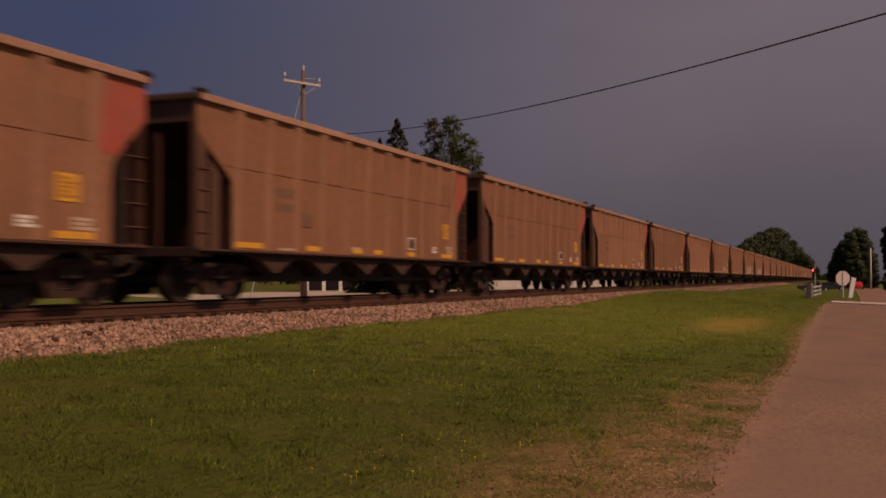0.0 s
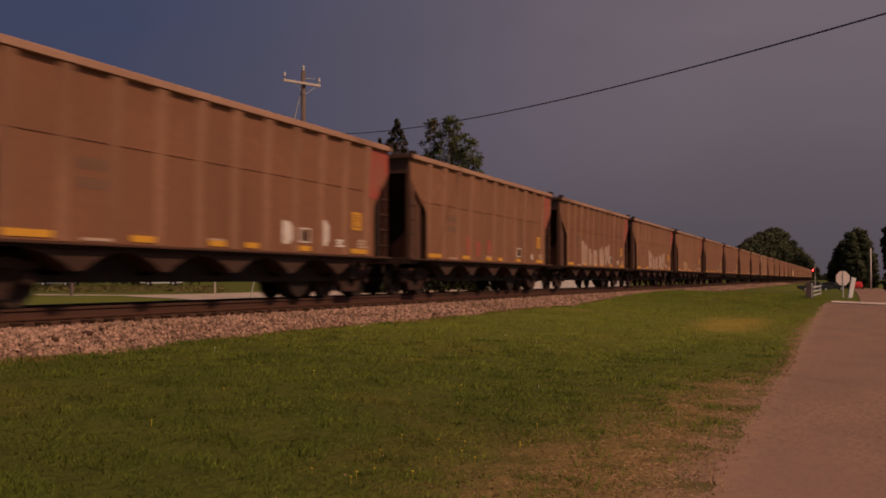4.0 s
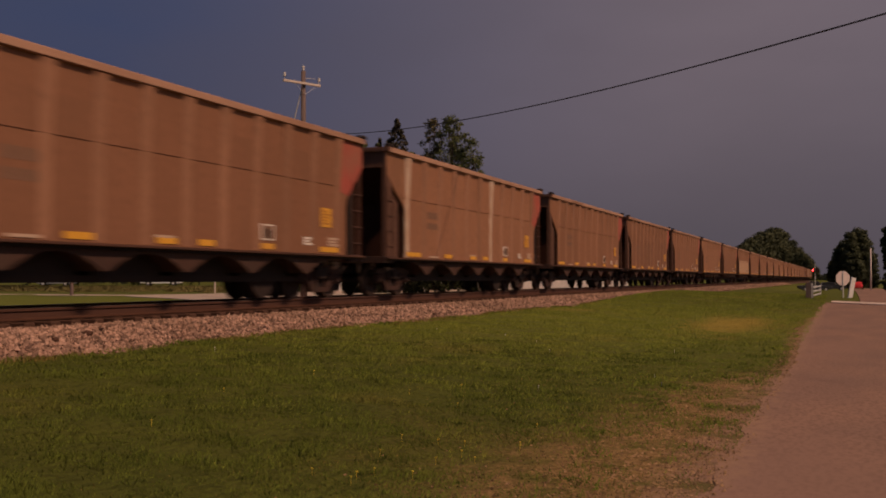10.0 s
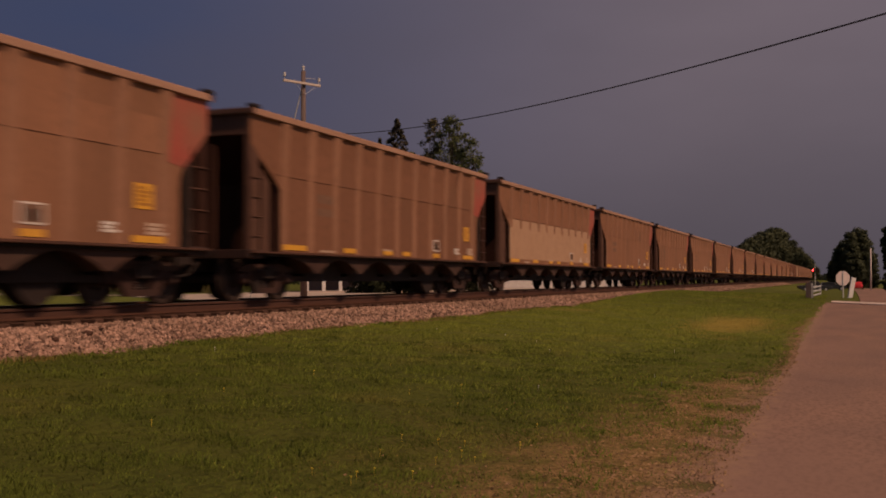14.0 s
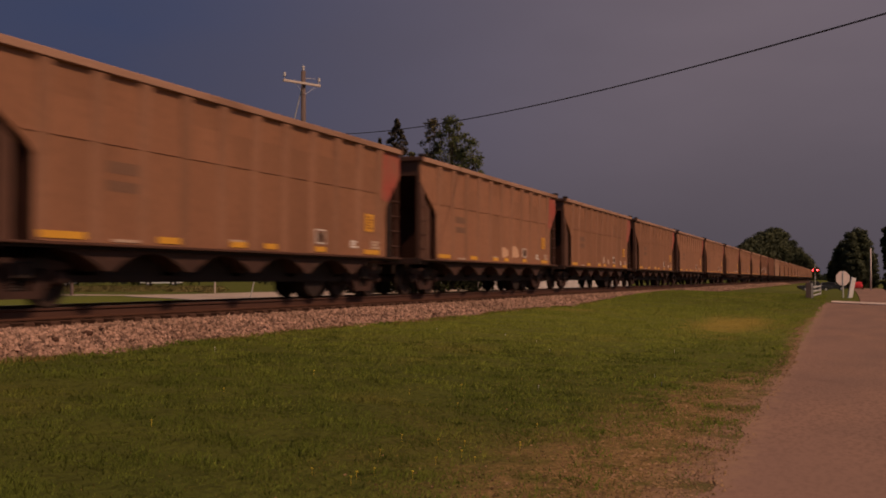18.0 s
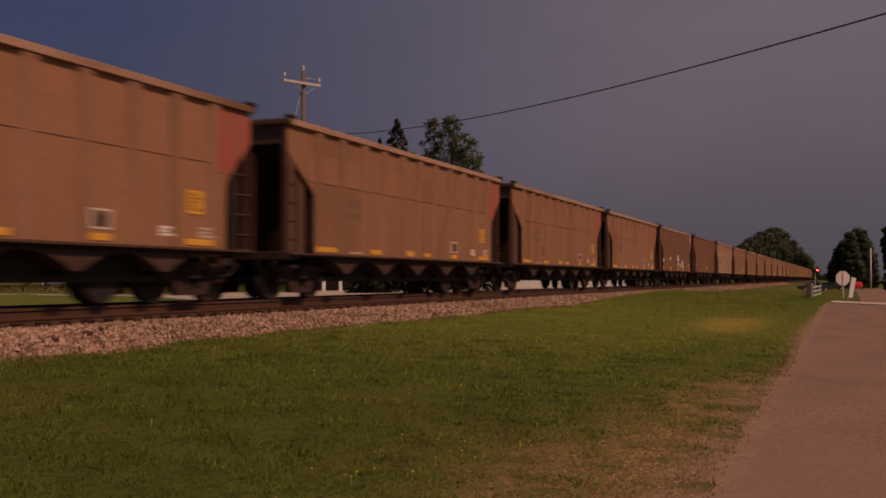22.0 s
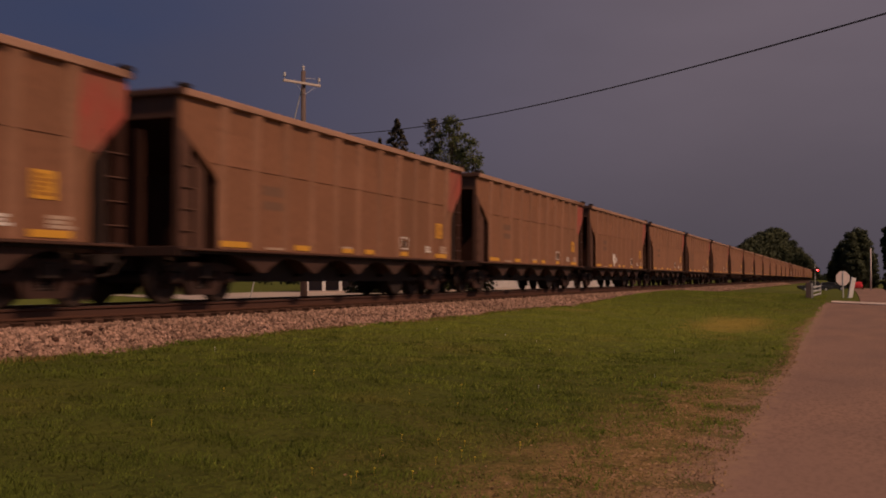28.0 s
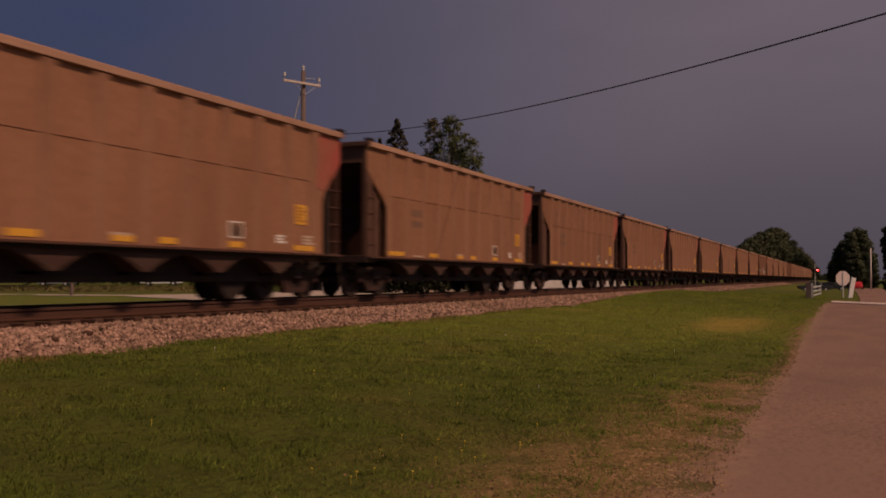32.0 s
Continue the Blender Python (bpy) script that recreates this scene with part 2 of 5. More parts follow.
# ---- helpers for meshes ----
def part(name, bm, mat, parent=None, label="", at=None, bevel=0.0, smooth=False):
    """One mesh object from a bmesh, under a thing or a part."""
    if bevel:
        bmesh.ops.bevel(bm, geom=list(bm.edges), offset=bevel, segments=1, affect="EDGES", clamp_overlap=True)
    me = bpy.data.meshes.new(name)
    bm.normal_update()
    bm.to_mesh(me)
    bm.free()
    me.materials.append(mat)
    me.polygons.foreach_set("use_smooth", [smooth] * len(me.polygons))
    ob = new(name, me)
    if parent is not None:
        ob.parent = parent
    if at is not None:
        ob.matrix_basis = at
    if label:
        tagged(ob, label)
    return ob


def box(x0, x1, y0, y1, z0, z1, bm=None):
    bm = bm or bmesh.new()
    v = [bm.verts.new((x, y, z)) for z in (z0, z1) for y in (y0, y1) for x in (x0, x1)]
    for f in ((0, 2, 3, 1), (4, 5, 7, 6), (0, 1, 5, 4), (2, 6, 7, 3), (0, 4, 6, 2), (1, 3, 7, 5)):
        bm.faces.new([v[i] for i in f])
    return bm


def prism(poly, a, b, axis="x", bm=None):
    """A flat outline given a thickness from a to b along an axis."""
    bm = bm or bmesh.new()
    put = {"x": lambda p, d: (d, p[0], p[1]), "y": lambda p, d: (p[0], d, p[1]), "z": lambda p, d: (p[0], p[1], d)}[axis]
    lo, hi = [bm.verts.new(put(p, a)) for p in poly], [bm.verts.new(put(p, b)) for p in poly]
    n = len(poly)
    fs = [bm.faces.new(lo), bm.faces.new(hi)] + [bm.faces.new((lo[i], lo[(i + 1) % n], hi[(i + 1) % n], hi[i])) for i in range(n)]
    bmesh.ops.recalc_face_normals(bm, faces=fs)
    return bm


def rod(p, q, r0, r1=None, n=10, bm=None):
    """A round bar from p to q."""
    bm = bm or bmesh.new()
    p, q = Vector(p), Vector(q)
    turn = (q - p).to_track_quat("Z", "Y").to_matrix()
    r1 = r0 if r1 is None else r1
    rings = []
    for c, r in ((p, r0), (q, r1)):
        rings.append([bm.verts.new(c + turn @ Vector((r * math.cos(2 * math.pi * i / n), r * math.sin(2 * math.pi * i / n), 0))) for i in range(n)])
    for i in range(n):
        bm.faces.new((rings[0][i], rings[0][(i + 1) % n], rings[1][(i + 1) % n], rings[1][i]))
    bm.faces.new(rings[0][::-1])
    bm.faces.new(rings[1])
    return bm


def lathe(profile, n=24, axis="x", bm=None):
    """Rings of (offset along the axis, radius), closed at both ends."""
    bm = bm or bmesh.new()
    rings = []
    for d, r in profile:
        ring = []
        for i in range(n):
            a, b = r * math.cos(2 * math.pi * i / n), r * math.sin(2 * math.pi * i / n)
            ring.append(bm.verts.new((d, a, b) if axis == "x" else (a, b, d)))
        rings.append(ring)
    fs = [bm.faces.new((u[i], u[(i + 1) % n], v[(i + 1) % n], v[i])) for u, v in zip(rings, rings[1:]) for i in range(n)]
    fs += [bm.faces.new(rings[0]), bm.faces.new(rings[-1])]
    bmesh.ops.recalc_face_normals(bm, faces=fs)
    return bm


def sheet(name, verts, faces, mats, parent=None, smooth=False):
    """One mesh object from arrays."""
    me = bpy.data.meshes.new(name)
    verts, faces = np.asarray(verts, dtype=np.float32), np.asarray(faces, dtype=np.int32)
    me.vertices.add(len(verts))
    me.vertices.foreach_set("co", verts.ravel())
    k = faces.shape[1]
    me.loops.add(faces.size)
    me.loops.foreach_set("vertex_index", faces.ravel())
    me.polygons.add(len(faces))
    me.polygons.foreach_set("loop_start", np.arange(len(faces), dtype=np.int32) * k)
    me.update(calc_edges=True)
    me.validate()
    me.polygons.foreach_set("use_smooth", [smooth] * len(me.polygons))
    for m in mats:
        me.materials.append(m)
    ob = new(name, me)
    if parent is not None:
        ob.parent = parent
    return ob


def thing(name, m, label, category, group="", kind=""):
    ob = new(name)
    ob.empty_display_size = 0.2
    ob.matrix_basis = m
    return tagged(ob, label, category, group, kind)


# ---- the plan ----
TRACK_X, BEND, RADIUS = -12.7, 412.0, 480.0        # the line runs along +Y and bends to its left past BEND


def line_at(s, off=0.0):
    """Place and heading on the line's centre, s metres up it; off: metres to its right."""
    if s <= BEND:
        return TRACK_X + off, s, 0.0
    a = (s - BEND) / RADIUS
    return TRACK_X - RADIUS + (RADIUS + off) * math.cos(a), BEND + (RADIUS + off) * math.sin(a), math.degrees(a)


def step(a, b, v):
    k = np.clip((v - a) / (b - a), 0, 1)
    return k * k * (3 - 2 * k)


def ground_z(x, y):
    """Height of the ground, rail top at 0."""
    x, y = np.asarray(x, float), np.asarray(y, float)
    road = -0.94 + 0.44 * step(42, 63, y)
    toe = -0.55 + 0.33 * step(37, 54, y) - 0.375 * step(60, 78, y)
    lawn = toe + (road - toe) * step(-9.8, -0.9, x) ** 0.85
    lawn = lawn - 1.1 * step(85, 170, y) * step(-9.0, -5.5, x)      # the road dips towards the crossing
    far = -0.46 + 0 * x
    z = np.where(x > TRACK_X, lawn, far)
    bed = 1 - step(2.6, 3.4, np.abs(x - TRACK_X))
    z = np.where(y < BEND, z * (1 - bed) + np.minimum(z, -0.55) * bed, z)
    return z + 0.02 * np.sin(x * 0.7 + 1.3) * np.sin(y * 0.45)


def road_edge(y):
    """The ragged left edge of the road."""
    line = float(np.interp(y, (0, 12, 18.3, 22, 26, 29.5, 35, 41, 49, 52.5), (-0.85, -0.88, -0.85, -0.96, -1.04, -1.13, -1.11, -1.03, -1.03, -0.8)))
    return line + 0.025 * math.sin(y * 2.9) + 0.02 * math.sin(y * 5.3 + 1) + 0.016 * math.sin(y * 9.7 + 2)


# ---- ground, road, ballast, rails ----
def ground_material():
    m = material("meadow_ground", (0.080, 0.084, 0.014), (0.054, 0.062, 0.011), 0.95, 0, 0.55, 9, 1.0, grime=(0.104, 0.084, 0.022), grime_at=(0.54, 0.76), dist=0.06, speck=0.45, grain_at=(0.5, 0.75), world_space=True)
    t = m.node_tree
    bs = t.nodes["Principled BSDF"]
    old = bs.inputs["Base Color"].links[0].from_socket
    geo = t.nodes.new("ShaderNodeNewGeometry")
    sep = t.nodes.new("ShaderNodeSeparateXYZ")
    t.links.new(geo.outputs["Position"], sep.inputs[0])
    def calc(op, a, b=None, c=None):
        k = t.nodes.new("ShaderNodeMath")
        k.operation = op
        for i, v in enumerate((a, b, c)):
            if v is None:
                continue
            if isinstance(v, (int, float)):
                k.inputs[i].default_value = v
            else:
                t.links.new(v, k.inputs[i])
        return k.outputs[0]

    def ramp(v, a, b):
        k = t.nodes.new("ShaderNodeMapRange")
        k.interpolation_type = "SMOOTHSTEP"
        k.inputs[1].default_value, k.inputs[2].default_value = a, b
        t.links.new(v, k.inputs[0])
        return k.outputs[0]

    def cloud(scale, detail):
        k = t.nodes.new("ShaderNodeTexNoise")
        k.inputs["Scale"].default_value, k.inputs["Detail"].default_value = scale, detail
        t.links.new(geo.outputs["Position"], k.inputs["Vector"])
        return k.outputs[0]

    # bare soil along the road: a wide belt that ends in a tongue of grass, then a narrow sandy rim
    gone = calc("SUBTRACT", 1.0, ramp(sep.outputs[1], 14.2, 17.6))
    wide = calc("MULTIPLY", calc("MULTIPLY_ADD", sep.outputs[1], -0.085, 2.20), gone)
    wide = calc("ADD", wide, calc("MULTIPLY", ramp(sep.outputs[1], 23.5, 28.5), 0.22))
    rim = calc("SUBTRACT", -0.90, wide)
    across = calc("SUBTRACT", sep.outputs[0], rim)
    ragged = calc("MULTIPLY_ADD", cloud(2.2, 8), 1.9, -0.95)
    bare_v = calc("MULTIPLY", ramp(calc("ADD", across, ragged), -0.55, 0.75), 0.95)
    bare_v = calc("MULTIPLY", bare_v, calc("SUBTRACT", 1.0, ramp(sep.outputs[1], 46, 56)))
    bare_v = calc("MULTIPLY", bare_v, calc("SUBTRACT", 1.0, calc("MULTIPLY", ramp(cloud(1.7, 5), 0.48, 0.66), 0.75)))
    up_road = t.nodes.new("ShaderNodeMix")          # turf brightening up the road, as by grazing light, put into the colour
    up_road.data_type = "RGBA"
    up_road.inputs[7].default_value = (0.128, 0.138, 0.023, 1)
    t.links.new(old, up_road.inputs[6])
    belt = calc("MULTIPLY", ramp(sep.outputs[1], 8, 30), calc("SUBTRACT", 1.0, calc("MULTIPLY", ramp(sep.outputs[1], 36, 52), 0.6)))
    t.links.new(calc("MULTIPLY", belt, calc("MULTIPLY_ADD", cloud(0.9, 6), 1.1, 0.25)), up_road.inputs[0])
    old = up_road.outputs[2]
    dry = t.nodes.new("ShaderNodeMix")
    dry.data_type = "RGBA"
    dry.inputs[7].default_value = (0.300, 0.215, 0.048, 1)
    t.links.new(old, dry.inputs[6])
    # one sun-dried patch beside the road
    du, dv = calc("MULTIPLY_ADD", sep.outputs[0], 0.72, 2.25), calc("MULTIPLY_ADD", sep.outputs[1], 0.16, -5.05)
    far_off = calc("ADD", calc("ADD", calc("MULTIPLY", du, du), calc("MULTIPLY", dv, dv)), calc("MULTIPLY", cloud(1.4, 6), 1.6))
    t.links.new(calc("SUBTRACT", 1.0, ramp(far_off, 0.6, 1.8)), dry.inputs[0])
    old = dry.outputs[2]
    grit = t.nodes.new("ShaderNodeTexNoise")
    grit.inputs["Scale"].default_value, grit.inputs["Detail"].default_value = 26, 9
    t.links.new(geo.outputs["Position"], grit.inputs["Vector"])
    soil = t.nodes.new("ShaderNodeMix")
    soil.data_type = "RGBA"
    soil.inputs[6].default_value, soil.inputs[7].default_value = (0.116, 0.076, 0.026, 1), (0.292, 0.174, 0.078, 1)
    t.links.new(ramp(grit.outputs[0], 0.22, 0.78), soil.inputs[0])
    rubble = t.nodes.new("ShaderNodeMix")           # crumbled asphalt in the soil at the road's edge
    rubble.data_type = "RGBA"
    rubble.inputs[7].default_value = (0.262, 0.155, 0.105, 1)
    t.links.new(soil.outputs[2], rubble.inputs[6])
    t.links.new(ramp(calc("ADD", sep.outputs[0], calc("MULTIPLY_ADD", cloud(5, 6), 0.8, -0.4)), -1.45, -0.85), rubble.inputs[0])
    soil = rubble
    x = t.nodes.new("ShaderNodeMix")
    x.data_type = "RGBA"
    t.links.new(bare_v, x.inputs[0])
    t.links.new(old, x.inputs[6])
    t.links.new(soil.outputs[2], x.inputs[7])
    t.links.new(x.outputs[2], bs.inputs["Base Color"])
    return m


def sand_over(m, x0, x1, sand):
    """Sand washed over a surface from its edge at x0, thinning out by x1."""
    t = m.node_tree
    bs = t.nodes["Principled BSDF"]
    old = bs.inputs["Base Color"].links[0].from_socket
    geo = t.nodes.new("ShaderNodeNewGeometry")
    sep = t.nodes.new("ShaderNodeSeparateXYZ")
    t.links.new(geo.outputs["Position"], sep.inputs[0])
    fade = t.nodes.new("ShaderNodeMapRange")
    fade.inputs[1].default_value, fade.inputs[2].default_value, fade.inputs[3].default_value, fade.inputs[4].default_value = x0, x1, 0.62, -0.12
    t.links.new(sep.outputs[0], fade.inputs[0])
    n = t.nodes.new("ShaderNodeTexNoise")
    n.inputs["Scale"].default_value, n.inputs["Detail"].default_value = 7, 8
    t.links.new(geo.outputs["Position"], n.inputs["Vector"])
    add = t.nodes.new("ShaderNodeMath")
    t.links.new(fade.outputs[0], add.inputs[0])
    t.links.new(n.outputs[0], add.inputs[1])
    r = t.nodes.new("ShaderNodeMapRange")
    r.inputs[1].default_value, r.inputs[2].default_value = 0.62, 0.92
    t.links.new(add.outputs[0], r.inputs[0])
    x = t.nodes.new("ShaderNodeMix")
    x.data_type = "RGBA"
    x.inputs[7].default_value = (*sand, 1)
    t.links.new(r.outputs[0], x.inputs[0])
    t.links.new(old, x.inputs[6])
    t.links.new(x.outputs[2], bs.inputs["Base Color"])


sand_over(M_ASPHALT, -1.10, -0.45, (0.275, 0.168, 0.112))
M_GROUND = ground_material()
M_DRY = material("dry_blade", (0.200, 0.135, 0.042), (0.130, 0.102, 0.026), 0.92, 0, 0.8, 4, 0.0, islands=0.3, world_space=True)
M_DEAD = material("dead_leaf", (0.050, 0.032, 0.016), (0.034, 0.024, 0.012), 0.95, 0, 3, 30, 0.0, islands=0.4, world_space=True)
M_STRAW = material("straw_blade", (0.350, 0.262, 0.055), (0.290, 0.222, 0.045), 0.92, 0, 0.8, 4, 0.0, islands=0.25, world_space=True)
M_CHIP = material("asphalt_chip", (0.300, 0.190, 0.150), (0.170, 0.110, 0.092), 0.92, 0, 0.8, 60, 0.1, islands=0.5, world_space=True)
M_TUFT = material("tuft_blade", (0.072, 0.086, 0.013), (0.050, 0.064, 0.010), 0.92, 0, 0.8, 4, 0.0, islands=0.3, world_space=True)
M_GRIT = material("sandy_grit", (0.255, 0.155, 0.085), (0.150, 0.092, 0.048), 0.92, 0, 0.8, 60, 0.2, islands=0.65, world_space=True)
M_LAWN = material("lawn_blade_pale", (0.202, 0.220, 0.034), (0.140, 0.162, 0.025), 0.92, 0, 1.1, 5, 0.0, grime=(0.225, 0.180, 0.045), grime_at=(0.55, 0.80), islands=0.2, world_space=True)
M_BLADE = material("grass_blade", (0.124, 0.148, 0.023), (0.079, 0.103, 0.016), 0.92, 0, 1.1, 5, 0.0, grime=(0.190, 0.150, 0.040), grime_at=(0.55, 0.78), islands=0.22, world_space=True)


def graded(a, b, first, growth):
    """Steps that widen away from zero."""
    out, v, d = [0.0], 0.0, first
    while v < b:
        v += d
        d *= growth
        out.append(v)
    v, d = 0.0, first
    while v > a:
        v -= d
        d *= growth
        out.insert(0, v)
    return np.array(out)


def build_ground():
    xs = graded(-1500, 1500, 0.6, 1.035) - 5.0
    ys = graded(-250, 3200, 0.9, 1.028) + 10.0
    gx, gy = np.meshgrid(xs, ys)
    verts = np.stack([gx, gy, ground_z(gx, gy)], -1).reshape(-1, 3)
    nx, ny = len(xs), len(ys)
    i = (np.arange(ny - 1)[:, None] * nx + np.arange(nx - 1)[None, :]).ravel()
    ob = sheet("ground", verts, np.stack([i, i + 1, i + 1 + nx, i + nx], 1), [M_GROUND])
    ob.data.polygons.foreach_set("use_smooth", [True] * len(ob.data.polygons))
    tagged(ob, "rough mown green grass with bare sandy patches", "ground", kind="structure")


build_ground()


def strip(name, rows, mat, thick=0.04, skew=0.0):
    """A strip of paving from rows of (left x, right x, y), laid on the ground, with a rim; skew: how far it comes nearer for each metre to the right."""
    verts, faces = [], []
    for x0, x1, y0 in rows:
        for k in range(5):
            x = x0 + (x1 - x0) * k / 4
            y = y0 - skew * (x - x0)
            verts.append((x, y, float(ground_z(x, y)) + thick))
        verts.append((x1, y, float(ground_z(x1, y)) - 0.1))
        verts.append((x0, y0, float(ground_z(x0, y0)) - 0.1))
    for j in range(len(rows) - 1):
        a, b = j * 7, (j + 1) * 7
        for k in range(4):
            faces.append((a + k, a + k + 1, b + k + 1, b + k))
        faces += [(a + 4, a + 5, b + 5, b + 4), (a + 6, a, b, b + 6)]
    e = (len(rows) - 1) * 7
    faces += [(0, 6, 5, 4), (e, e + 4, e + 5, e + 6)]
    return sheet(name, verts, faces, [mat])


tagged(strip("road", [(road_edge(-20 + 0.16 * k), 5.6, -20 + 0.16 * k) for k in range(int(73.5 / 0.16))], M_ASPHALT, 0.008),
       "worn pinkish-grey asphalt road with crumbling edge", "road", kind="structure")
tagged(strip("pavement", [(-0.55, 5.0, 53.2 + 0.5 * k) for k in range(4)], M_CONCRETE, 0.045, 0.75), "pale concrete gutter strip across the side road", "pavement", kind="structure")
tagged(strip("road_far", [(0.75 + 0.004 * (y - 52), 7.5, y) for y in range(52, 240, 4)], M_ASPHALT, 0.03), "worn asphalt road running on past the crossing", "road", kind="structure")
tagged(strip("farm_lane", [(-60.0 + 0.05 * k, -16.0 - 0.5 * k, 45.5 + 0.8 * k + 0.4 * math.sin(k * 0.9)) for k in range(4)], M_GRAVEL, 0.02),
       "pale gravel lane beyond the railway", "road", kind="structure")
tagged(strip("gravel_lot", [(-22.5 - 15 * float(step(33, 47, y)) + 0.05 * (y - 30), -16.0, y) for y in range(34, 118, 2)], M_GRAVEL, 0.03),
       "pale gravel yard beside the railway", "yard", kind="structure")


def sweep(name, outline, s0, s1, mat, parent=None, coarse=8.0):
    """An outline of (offset, height) drawn along the line."""
    ss = list(np.arange(s0, BEND, 20.0)) + list(np.arange(BEND, s1, coarse)) if s1 > BEND else [s0, s1]
    n, verts, faces = len(outline), [], []
    for s in ss:
        for off, z in outline:
            x, y, _ = line_at(s, off)
            verts.append((x, y, z))
    for j in range(len(ss) - 1):
        for i in range(n):
            k = (i + 1) % n
            faces.append((j * n + i, j * n + k, (j + 1) * n + k, (j + 1) * n + i))
    ob = sheet(name, verts, faces, [mat], parent)
    bm = bmesh.new()
    bm.from_mesh(ob.data)
    bmesh.ops.recalc_face_normals(bm, faces=bm.faces)
    bm.to_mesh(ob.data)
    bm.free()
    return ob


def rail_outline(c):
    half = [(0.014, -0.170), (0.010, -0.150), (0.010, -0.055), (0.037, -0.042), (0.037, -0.004)]
    return [(c + o, z) for o, z in half] + [(c - o, z) for o, z in half[::-1]]


tagged(sweep("ballast_bed", [(3.12, -0.62), (2.05, -0.325), (1.3, -0.315), (0.9, -0.37), (-0.9, -0.30), (-2.05, -0.27), (-3.15, -0.62)], -120, 1250, M_BALLAST),
       "crushed pinkish-grey stone ballast bed", "ballast", kind="structure")
track = thing("railway_track", pose(0, 0, 0), "single rusty railway track on stone ballast", "railway track", kind="structure")
for c in (0.755, -0.755):
    sweep("rail", rail_outline(c), -120, 1250, M_RAIL, track)
    sweep("rail_foot", [(c + 0.078, -0.190), (c + 0.078, -0.176), (c + 0.014, -0.150), (c - 0.014, -0.150), (c - 0.078, -0.176), (c - 0.078, -0.190)], -120, 1250, M_FOOT, track)
    sweep("rail_head", [(c + 0.034, -0.004), (c + 0.028, 0.0), (c - 0.028, 0.0), (c - 0.034, -0.004)], -120, 1250, M_RAIL_TOP, track)


def build_sleepers():
    first = part("sleeper", box(-1.3, 1.3, -0.11, 0.11, -0.17, 0.0), M_TIE, track, bevel=0.015, at=pose(TRACK_X, -4, -0.2))
    for k in range(1, 150):
        y = -4 + 0.52 * k + random.uniform(-0.03, 0.03)
        for src, x, z, a in ((first, TRACK_X + random.uniform(-0.03, 0.03), -0.2, random.uniform(-1, 1)),):
            ob = new(src.name.split(".")[0], src.data)
            ob.parent, ob.matrix_basis = track, pose(x, y, z, 0, 0, a)


build_sleepers()


def build_stones():
    """Loose stones on the near shoulder and between the rails."""
    rng = np.random.default_rng(5)
    n = 98000
    y = 6 + 64 * rng.random(n) ** 1.9
    y[78000:] = 62 + 150 * rng.random(20000)
    off = np.where(rng.random(n) < 0.86, 0.87 + 2.30 * rng.random(n), -0.65 + 1.3 * rng.random(n))
    top = np.interp(off, [0.85, 1.3, 2.05, 3.12], [-0.36, -0.305, -0.305, -0.60])
    size = (0.020 + 0.046 * rng.random(n) ** 2.2) * (1 + 0.35 * step(20, 60, y) + 0.3 * step(66, 110, y))
    ctr = np.stack([TRACK_X + off + 0.12 * np.sin(y * 1.7) * (off > 2.7), y, top + size * 0.25], 1)
    base = np.array([(1, 0, 0), (0, 1, 0), (-1, 0, 0), (0, -1, 0), (0, 0, 1), (0, 0, -1)], float)
    tri = np.array([(0, 1, 4), (1, 2, 4), (2, 3, 4), (3, 0, 4), (1, 0, 5), (2, 1, 5), (3, 2, 5), (0, 3, 5)])
    v = base[None] * (0.55 + 0.6 * rng.random((n, 6, 1))) * (0.65 + 0.7 * rng.random((n, 1, 3)))
    a, b = rng.random(n) * 6.28, (rng.random(n) - 0.5) * 2.4
    ca, sa, cb, sb = np.cos(a), np.sin(a), np.cos(b), np.sin(b)
    v = np.stack([v[..., 0], v[..., 1] * cb[:, None] - v[..., 2] * sb[:, None], v[..., 1] * sb[:, None] + v[..., 2] * cb[:, None]], -1)
    v = np.stack([v[..., 0] * ca[:, None] - v[..., 1] * sa[:, None], v[..., 0] * sa[:, None] + v[..., 1] * ca[:, None], v[..., 2] * 0.95], -1)
    v = v * size[:, None, None] + ctr[:, None, :]
    f = (tri[None] + 6 * np.arange(n)[:, None, None]).reshape(-1, 3)
    tagged(sheet("ballast_stones", v.reshape(-1, 3), f, [M_STONE]), "loose crushed pinkish-grey ballast stones", "stones", kind="stuff")


build_stones()


def lumpy(x, y, seed, scale):
    """Smooth noise from 0 to 1 on the ground, two octaves."""
    r = np.random.default_rng(seed)
    out = np.zeros_like(x)
    for octave, weight in ((1.0, 0.6), (2.7, 0.4)):
        tab = r.random((64, 64))
        u, v = x * scale * octave + 500, y * scale * octave + 500
        i, j = np.floor(u).astype(int), np.floor(v).astype(int)
        fu, fv = u - i, v - j
        fu, fv = fu * fu * (3 - 2 * fu), fv * fv * (3 - 2 * fv)
        g = lambda a, b: tab[a % 64, b % 64]
        out += weight * ((g(i, j) * (1 - fu) + g(i + 1, j) * fu) * (1 - fv) + (g(i, j + 1) * (1 - fu) + g(i + 1, j + 1) * fu) * fv)
    return out


